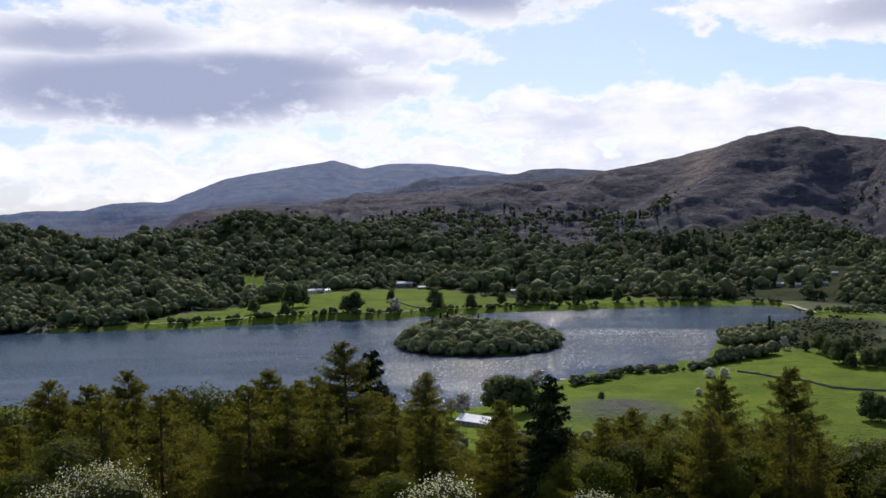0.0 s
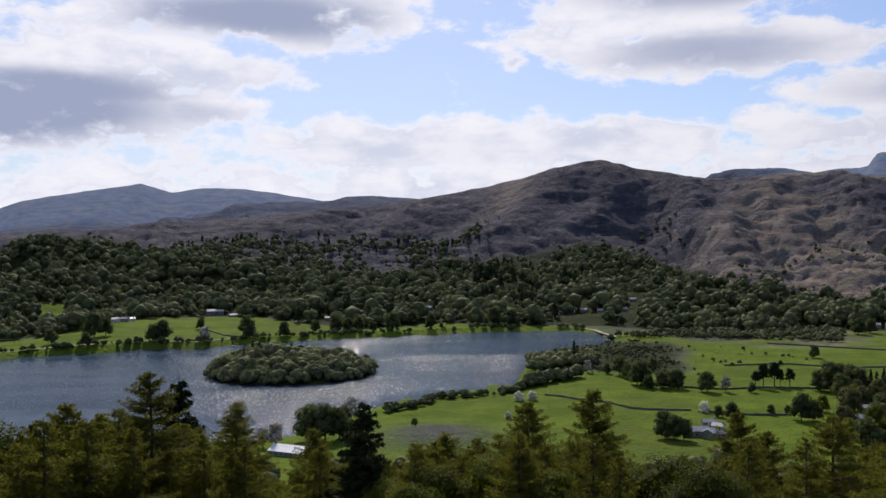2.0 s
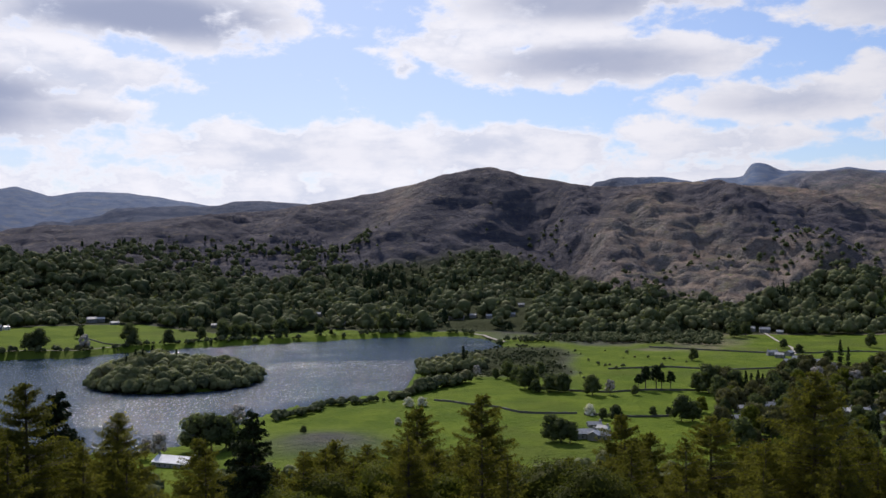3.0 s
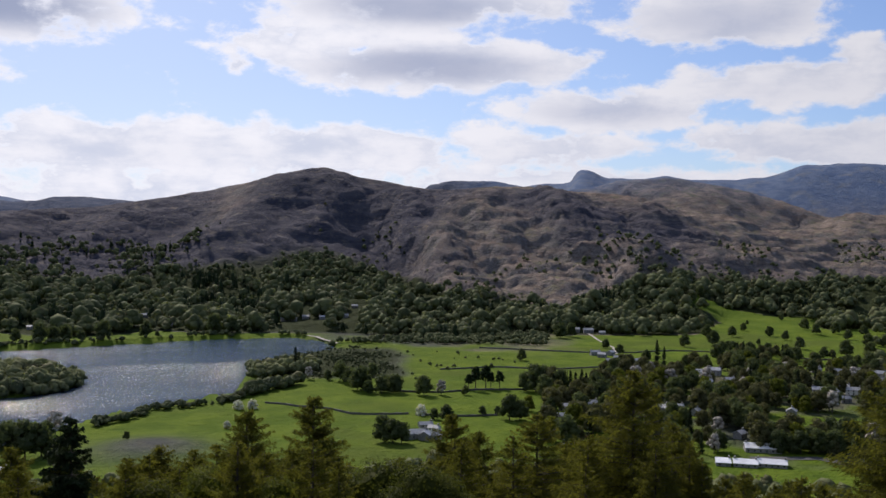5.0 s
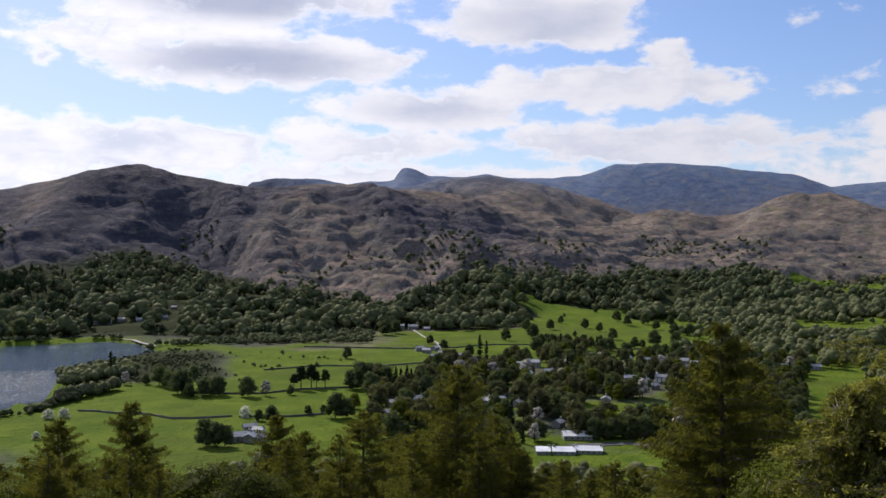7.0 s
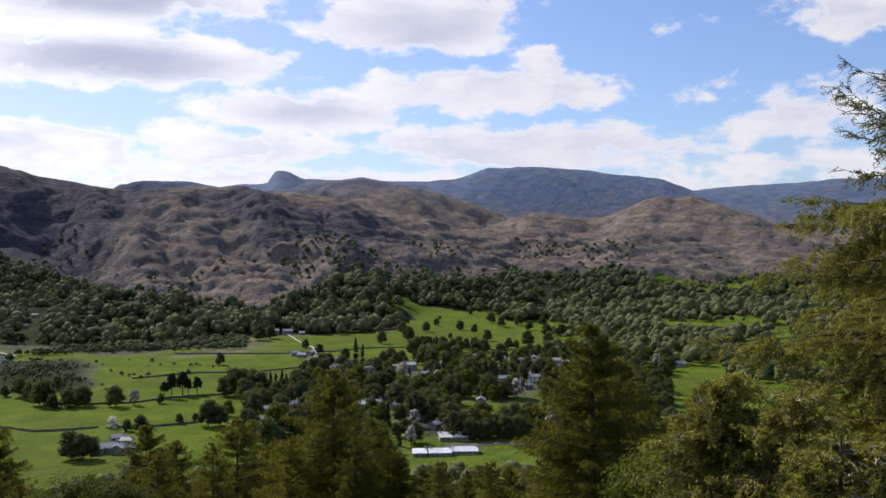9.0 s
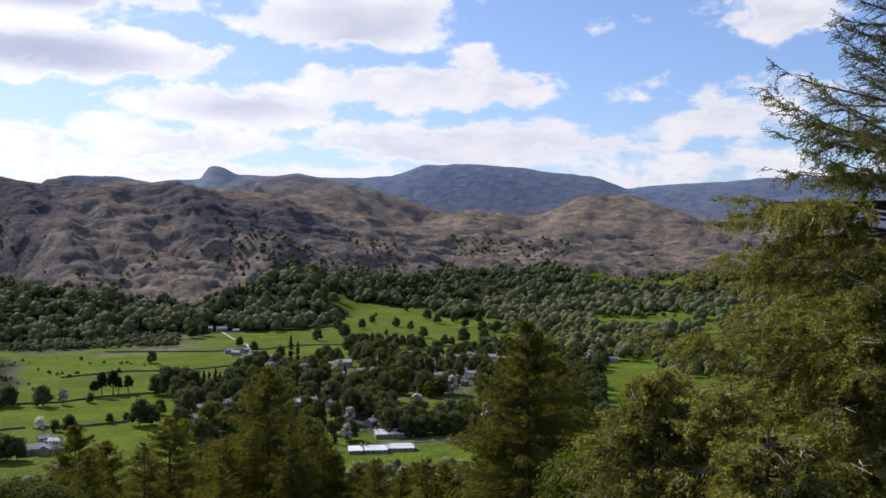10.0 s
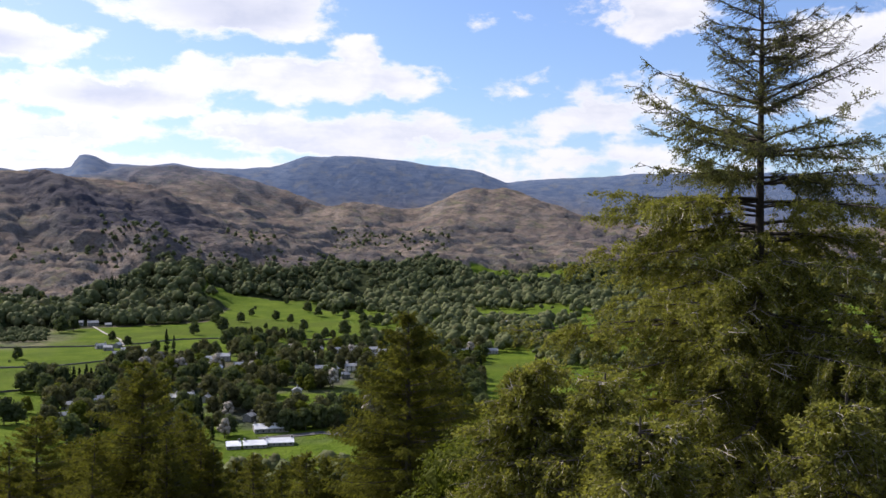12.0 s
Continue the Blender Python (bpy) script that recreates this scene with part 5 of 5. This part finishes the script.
def car(az, r, turn, paint):
    x, y = at(az, r)
    ob = new("parked_car")
    ob.matrix_world = pose(x, y, float(height_at(x, y)) + 0.35, 0, 0, turn)
    bm = bmesh.new()
    prism(bm, [(-2.1, 0.3), (2.1, 0.3), (2.15, 0.75), (1.2, 0.92), (-2.0, 0.95), (-2.15, 0.7)], -0.86, 0.86)
    part("body", bm, paint, ob)
    bm = bmesh.new()
    prism(bm, [(-1.8, 0.92), (1.05, 0.9), (0.35, 1.42), (-1.35, 1.45)], -0.72, 0.72)
    part("glasshouse", bm, M_PANE, ob)
    for wx in (-0.86, 0.86):
        for wy in (-1.3, 1.3):
            bm = bmesh.new()
            bmesh.ops.create_cone(bm, cap_ends=True, segments=12, radius1=0.32, radius2=0.32, depth=0.2, matrix=pose(wx, wy, 0.32, 0, 90, 0))
            part("wheel", bm, M_ROAD, ob)
    tagged(ob, "small car parked on the gravel beside the village", "car", "parked cars")


random.seed(12)
for i in range(14):
    car(34.0 + 0.145 * i + random.uniform(-0.03, 0.03), 606 + 11 * (i % 3), random.choice((80, 95, 10)) - 35, random.choice(CAR_PAINTS))

# trees between the houses
random.seed(31)
taken = [at(a, r) for a, r, *_ in ALL_HOUSES]
fronts = list(taken)
count = 0
while count < 490:
    az, r = random.uniform(33.0, 57.5), math.sqrt(random.uniform(560 ** 2, 1010 ** 2))
    if az < 36 and r > 830 or 36 <= az < 41 and r > 960 or 45.3 < az < 50.8 and 668 < r < 768 or 44 < az < 52 and r < 622 or az > 41 and 555 < r < 600:
        continue
    if az < 38 and r < 640 and random.random() < 0.7:
        continue
    x, y = at(az, r)
    if any((x - a) ** 2 + (y - b) ** 2 < 7.5 ** 2 for a, b in taken):
        continue
    if any(0 < math.hypot(a, b) - r < 48 and abs(math.degrees(math.atan2(a, b)) - az) < 0.75 for a, b in fronts) and random.random() < 0.92:
        continue
    taken.append((x, y))
    sort = random.choices((oaks, beeches, springs, spruces, bares), (0.32, 0.42, 0.12, 0.11, 0.03))[0]
    planted(random.choice(sort), az, r, random.uniform(0, 360), random.uniform(9.0, 20.0) / OAK_T)
    count += 1
# and along the small fields behind the village
count = 0
while count < 62:
    az, r = random.uniform(41.5, 52.5), random.uniform(1000, 1140)
    if 1012 < r < 1130 and 41 < az < 42.7 or 1085 < r < 1125 and az > 48:
        continue
    planted(random.choice(random.choices((oaks, beeches, spruces), (0.5, 0.35, 0.15))[0]), az, r, random.uniform(0, 360), random.uniform(9, 16) / OAK_T)
    count += 1
dismiss(oaks + beeches + springs + spruces + pines + thorns + bares)

# ---- the wooded hillside below the camera ----
TALL = 22.0
larches = kinds("larch_tree", "tall larch in thin new needles on the hillside", "tree", "larches on the near hillside", [as_pair(conifer(200 + i, TALL, 9.2 + 0.6 * (i % 3), 78, 5, 430, 0.31, 0.24, 0.16, 0.76, 0.12, (0, 0.5, 1.0), 0.5, 0.5)) for i in range(4)], M_LARCH)
darks = kinds("fir_tree", "dark dense fir among the larches", "tree", "firs on the near hillside", [as_pair(conifer(220 + i, TALL, 6.0, 40, 7, 170, 0.42, 0.3, 0.25, 0.75, 0.05)) for i in range(1)], M_SPRUCE)
fillers = kinds("larch_tree", "slender larch hemmed in by others on the hillside", "tree", "larches on the near hillside", [as_pair(conifer(210 + i, TALL, 8.6, 60, 4, 300, 0.35, 0.24, 0.2, 0.76, 0.12, (0, 0.5, 1.0), 0.55, 0.5)) for i in range(4)], M_LARCH)
leafies = kinds("birch_tree", "leafy broadleaf tree in yellow-green spring leaf on the slope", "tree", "broadleaf trees on the near hillside", [broadleaf(240 + i, TALL, 14.0, 9000, 0.26, 0.0) for i in range(3)], M_SPRING)
greens = kinds("sycamore_tree", "full round sycamore in darker green on the slope", "tree", "broadleaf trees on the near hillside", [broadleaf(250 + i, TALL, 15.0, 9000, 0.28, 0.0) for i in range(3)], M_SYCAMORE)


def topped(sort, az, tilt, r):
    """A tree that stands at a bearing and distance and rises to a line of sight of that tilt."""
    x, y = at(az, r)
    tall = 130 + r * math.tan(radians(tilt)) - float(height_at(x, y))
    planted(random.choice(sort), az, r, random.uniform(0, 360), tall / TALL)


random.seed(41)
# bearing, tilt of the top, distance
LARCHES = [(-22.2, -9.0, 112), (-20.0, -9.4, 118), (-18.0, -8.7, 105), (-15.7, -9.9, 115), (-10.4, -9.1, 105), (-7.6, -9.6, 118), (-5.8, -7.6, 92), (-1.2, -9.5, 100), (3.2, -11.2, 110),
           (10.9, -11.6, 120), (15.8, -9.8, 115), (19.4, -9.1, 100), (27.5, -10.1, 120), (29.2, -11.0, 125), (32.5, -10.0, 112), (38.0, -7.3, 92), (40.2, -10.2, 112), (43.2, -13.0, 110),
           (53.1, -4.6, 78), (54.6, -6.5, 84), (48.3, -12.9, 108), (-26.5, -9.3, 108), (12.8, -11.9, 104), (24.6, -12.6, 120), (34.3, -11.6, 118)]
for row in LARCHES:
    topped(larches, *row)
for row in ((-4.5, -8.1, 130), (6.3, -9.7, 96), (5.7, -10.6, 100)):
    topped(darks, *row)
for row in ((-23.8, -10.0, 150), (-13.6, -9.9, 150), (24.4, -12.4, 88), (26.0, -12.9, 80), (22.0, -13.2, 90), (-21.6, -12.0, 60)):
    topped(greens, *row)
for row in ((-3.4, -15.0, 62), (9.0, -14.2, 74), (13.6, -12.6, 85), (17.0, -13.4, 80), (-24, -13.4, 62), (57.6, -10.2, 90)):
    topped(leafies, *row)
# the rest of the wood stays under these lines of sight
TOPS = [(-34, -9.4), (-12, -9.7), (-8, -9.7), (0.4, -11.4), (1.3, -13.8), (2.7, -13.8), (3.4, -12.0), (4, -11.8), (9, -12.0), (12, -12.0), (16, -11.2), (20, -11.6), (22, -13.2), (26, -13.0), (28, -11.2), (36, -11.0), (41, -11.2), (43, -12.2), (50, -12.3), (55, -10.5), (64, -9.0), (96, -6.0)]
random.seed(43)
for i in range(430):
    az, r = random.uniform(-33, 94), random.uniform(78, 210)
    sort = random.choices((fillers, leafies, greens), (0.91, 0.06, 0.03))[0]
    tilt = np.interp(az, *zip(*TOPS)) - abs(random.gauss(0, 0.7)) - (0.9 if sort is not fillers else 0)
    x, y = at(az, r)
    tall = 130 + r * math.tan(radians(tilt)) - float(height_at(x, y))
    if 6 < tall < 27:
        planted(random.choice(sort), az, r, random.uniform(0, 360), tall / TALL)
dismiss(larches + fillers + darks + leafies + greens)


# ---- trees within a stone's throw ----
def near_larch(seed, tall, spread, slope, whorls, twigs, tufts, tuft, sparse_top=0.0, crown_rise=1.0):
    """A larch close to the eye: the stem, and for each bough its wood, its twigs and its needle tufts."""
    rng = np.random.default_rng(seed)
    stem, boughs = Shape(), []
    axis = lambda h: np.array([0.0, 0.0, h * tall])
    tube(stem, [axis(k / 8) - (0, 0, 0.6 if k == 0 else 0) for k in range(9)], [0.19 * (tall / 15) * (1.02 - k / 8) ** 0.85 + 0.012 for k in range(9)], 9)
    for wq in range(whorls):
        for b in range(rng.integers(4, 7)):
            h = min(0.10 + 0.885 * (wq + rng.uniform(-0.4, 0.9)) / whorls, 0.985)
            below = (1 - h) * tall
            top = smooth(0.62, 0.86, np.array(h)).item() * crown_rise
            if rng.random() < (0.14 + 0.4 * (h > 0.93)) * top * (sparse_top > 0):
                continue
            L = min(slope * below + 0.35 + 0.45 * top * (sparse_top > 0) * min(1.0, below), spread) * rng.uniform(0.45, 1.02)
            a = rng.uniform(0, 2 * math.pi)
            out = np.array([math.cos(a), math.sin(a), 0.0])
            side = np.array([-out[1], out[0], 0.0])
            up, sag, tip = 0.06 + 0.20 * top + rng.uniform(-0.14, 0.20), 0.16 * (1 - top) + 0.12 + 0.10 * top, 0.10 + 0.22 * top
            wave = rng.uniform(-0.09, 0.09)
            curve = lambda s: axis(h) + out * (L * s) + side * (wave * L * math.sin(s * 4)) + np.array([0, 0, L * (up * s - sag * s * s + tip * s ** 4)])
            wood, twigwork, tufted = Shape(), Shape(), []
            tube(wood, [curve(s) for s in (0, 0.2, 0.45, 0.7, 0.9, 1.0)], [0.006 * L + 0.016, 0.005 * L + 0.011, 0.004 * L + 0.008, 0.008, 0.005, 0.003], 4)
            n = max(6, int(twigs * (0.35 + 0.65 * L / spread + 1.0 * top)))
            for s in rng.uniform(0.12, 1.0, n):
                p0 = curve(float(s))
                l = (0.26 + 0.20 * L * (1.05 - s)) * rng.uniform(0.5, 1.3) * (1 - 0.2 * top)
                way = unit(out * rng.uniform(0.3, 1.0) + side * rng.choice((-1, 1)) * rng.uniform(0.3, 1.1) + np.array([0, 0, rng.uniform(-0.9, 0.25) + 0.5 * top * rng.uniform(-0.2, 1.5)]))
                mid = p0 + way * l * 0.5
                end = p0 + way * l + np.array([0, 0, (-0.22 + 0.2 * top) * l])
                dead = rng.random() < 0.17 * (1 - top)
                if dead:
                    way = unit(way * (1, 1, 0.4))
                    mid = p0 + way * l * 0.45 + rng.normal(0, 0.10, 3) * l
                    end = mid + unit(way + rng.normal(0, 0.5, 3)) * l * 0.4
                    fork = mid + unit(way + rng.normal(0, 0.7, 3)) * l * 0.35
                    tube(twigwork, [mid, (mid + fork) / 2 + rng.normal(0, 0.05, 3) * l, fork], [0.006, 0.005, 0.003], 3)
                tube(twigwork, [p0, mid, end], [0.012, 0.009, 0.005] if dead else [0.007, 0.005, 0.003], 3)
                if dead:
                    continue
                m = max(2, int(tufts * l / 0.6 * (1 - sparse_top * top) * rng.uniform(0.6, 1.3)))
                u = rng.uniform(0.1, 1.05, m)[:, None]
                pos = p0 * (1 - u) ** 2 + 2 * mid * u * (1 - u) + end * u * u + rng.normal(0, 0.04 - 0.025 * top, (m, 3))
                tufted.append(np.column_stack([pos, unit(way + rng.normal(0, 0.9, (m, 3)))]))
            needles = Shape()
            if tufted:
                rows = np.vstack(tufted)
                k = len(rows)
                size = tuft * rng.uniform(0.6, 1.5, k) * (1 - 0.50 * top * (sparse_top > 0))
                sprays(needles, rows[:, :3] + rows[:, 3:] * size[:, None] * 0.4, rows[:, 3:], unit(np.cross(rows[:, 3:], rng.normal(size=(k, 3)))), size, size * 0.48)
            boughs.append((wood, twigwork, needles, top * (sparse_top > 0) > 0.35))
    return stem, boughs


def stand(name, az, r, shapes, mats, label, category, group=""):
    x, y = at(az, r)
    return rooted(name, x, y, [(n, s.mesh(n, m)) for (n, s), m in zip(shapes, mats)], label, category, group)


def larch_at(az, r, tilt, seed, spread, slope, whorls, twigs, tufts, tuft, sparse, label, crown_rise=1.0):
    x, y = at(az, r)
    tall = 130 + r * math.tan(radians(tilt)) - float(height_at(x, y)) + 0.15
    stem, boughs = near_larch(seed, tall, spread, slope, whorls, twigs, tufts, tuft, sparse, crown_rise)
    tree = stand("larch_tree", az, r, (("stem", stem),), (M_BARK,), label, "tree", "larches within a stone's throw")
    for wood, twigwork, needles, bare in boughs:
        bough = new("bough", wood.mesh("bough", M_BARK))
        bough.parent = tree
        # twigs at the sparse tip get dark bark, painting their backlit look
        child = new("twig_spray", twigwork.mesh("twig_spray", M_BARK if bare else M_TWIG))
        child.parent = bough
        tagged(child, kind="stuff")
        if needles.n:
            child = new("needle_spray", needles.mesh("needle_spray", M_TIP if bare else M_NEEDLES))
            child.parent = bough
            tagged(child, kind="stuff")


larch_at(72.9, 22, 13.6, 311, 6.0, 0.78, 48, 46, 96, 0.068, 0.80, "large old larch, sparse at the tip, dense below")
larch_at(60.5, 17, -7.2, 302, 4.0, 0.75, 24, 30, 66, 0.068, 0.0, "low spreading larch with pale dead twigs", 0.3)
larch_at(82.0, 20, 2.5, 303, 4.6, 0.8, 28, 24, 56, 0.075, 0.0, "young larch thick with new needles")
larch_at(66.5, 14, -10.5, 304, 3.6, 0.75, 20, 28, 60, 0.068, 0.0, "small larch sapling with drooping twigs", 0.3)


larch_at(64.5, 16, -8.2, 305, 3.8, 0.75, 22, 28, 60, 0.068, 0.0, "low spreading larch with pale dead twigs", 0.3)


larch_at(77.5, 14, -8.6, 306, 3.6, 0.75, 20, 26, 58, 0.068, 0.0, "low spreading larch with pale dead twigs", 0.3)


def bush(name, az, r, tilt, wide, clumps, leaf, seed, mat, label, blossom=0):
    x, y = at(az, r)
    tall = 130 + r * math.tan(radians(tilt)) - float(height_at(x, y)) + 0.15
    wood, crown = broadleaf(seed, tall, wide, clumps, leaf, -0.2)
    ob = stand(name, az, r, (("trunk", wood), ("crown", crown)), (M_BARK, mat), label, "shrub", "shrubs below the viewpoint")
    if blossom:
        rng = np.random.default_rng(seed + 1)
        pts = np.vstack(crown.v)
        pts = pts[pts[:, 2] > tall * 0.55]
        pos = pts[rng.integers(0, len(pts), blossom)] + rng.normal(0, 0.08, (blossom, 3)) + (0, 0, 0.06)
        flowers = Shape()
        along = unit(rng.normal(size=(blossom, 3)))
        cards(flowers, pos, along, unit(np.cross(along, rng.normal(size=(blossom, 3)))), rng.uniform(0.03, 0.075, blossom), rng.uniform(0.025, 0.06, blossom), rng)
        child = new("blossom", flowers.mesh("blossom", M_BLOSSOM))
        child.parent = ob
        tagged(child, "creamy white may blossom")


bush("hawthorn_bush", -20.3, 27, -14.3, 5.0, 3400, 0.11, 401, M_SYCAMORE, "hawthorn bush heaped with white may blossom", 4930)
bush("hawthorn_bush", -0.3, 22, -16.0, 3.4, 2600, 0.10, 403, M_SYCAMORE, "hawthorn bush heaped with white may blossom", 3230)
bush("hawthorn_bush", 8.6, 22, -16.5, 2.2, 1600, 0.10, 405, M_SYCAMORE, "hawthorn bush heaped with white may blossom", 2720)
bush("hawthorn_bush", 23.4, 24, -17.0, 3.6, 2600, 0.10, 407, M_SYCAMORE, "hawthorn bush heaped with white may blossom", 2550)
bush("hawthorn_bush", -12.3, 26, -16.7, 2.0, 1200, 0.10, 409, M_SYCAMORE, "hawthorn bush heaped with white may blossom", 2040)
bush("rowan_bush", 57.0, 21, -11.0, 3.8, 15000, 0.06, 411, M_SPRING, "rowan bush in bright yellow-green new leaf")
bush("rowan_bush", 59.8, 18, -8.6, 3.4, 15000, 0.055, 413, M_SPRING, "rowan bush in bright yellow-green new leaf")
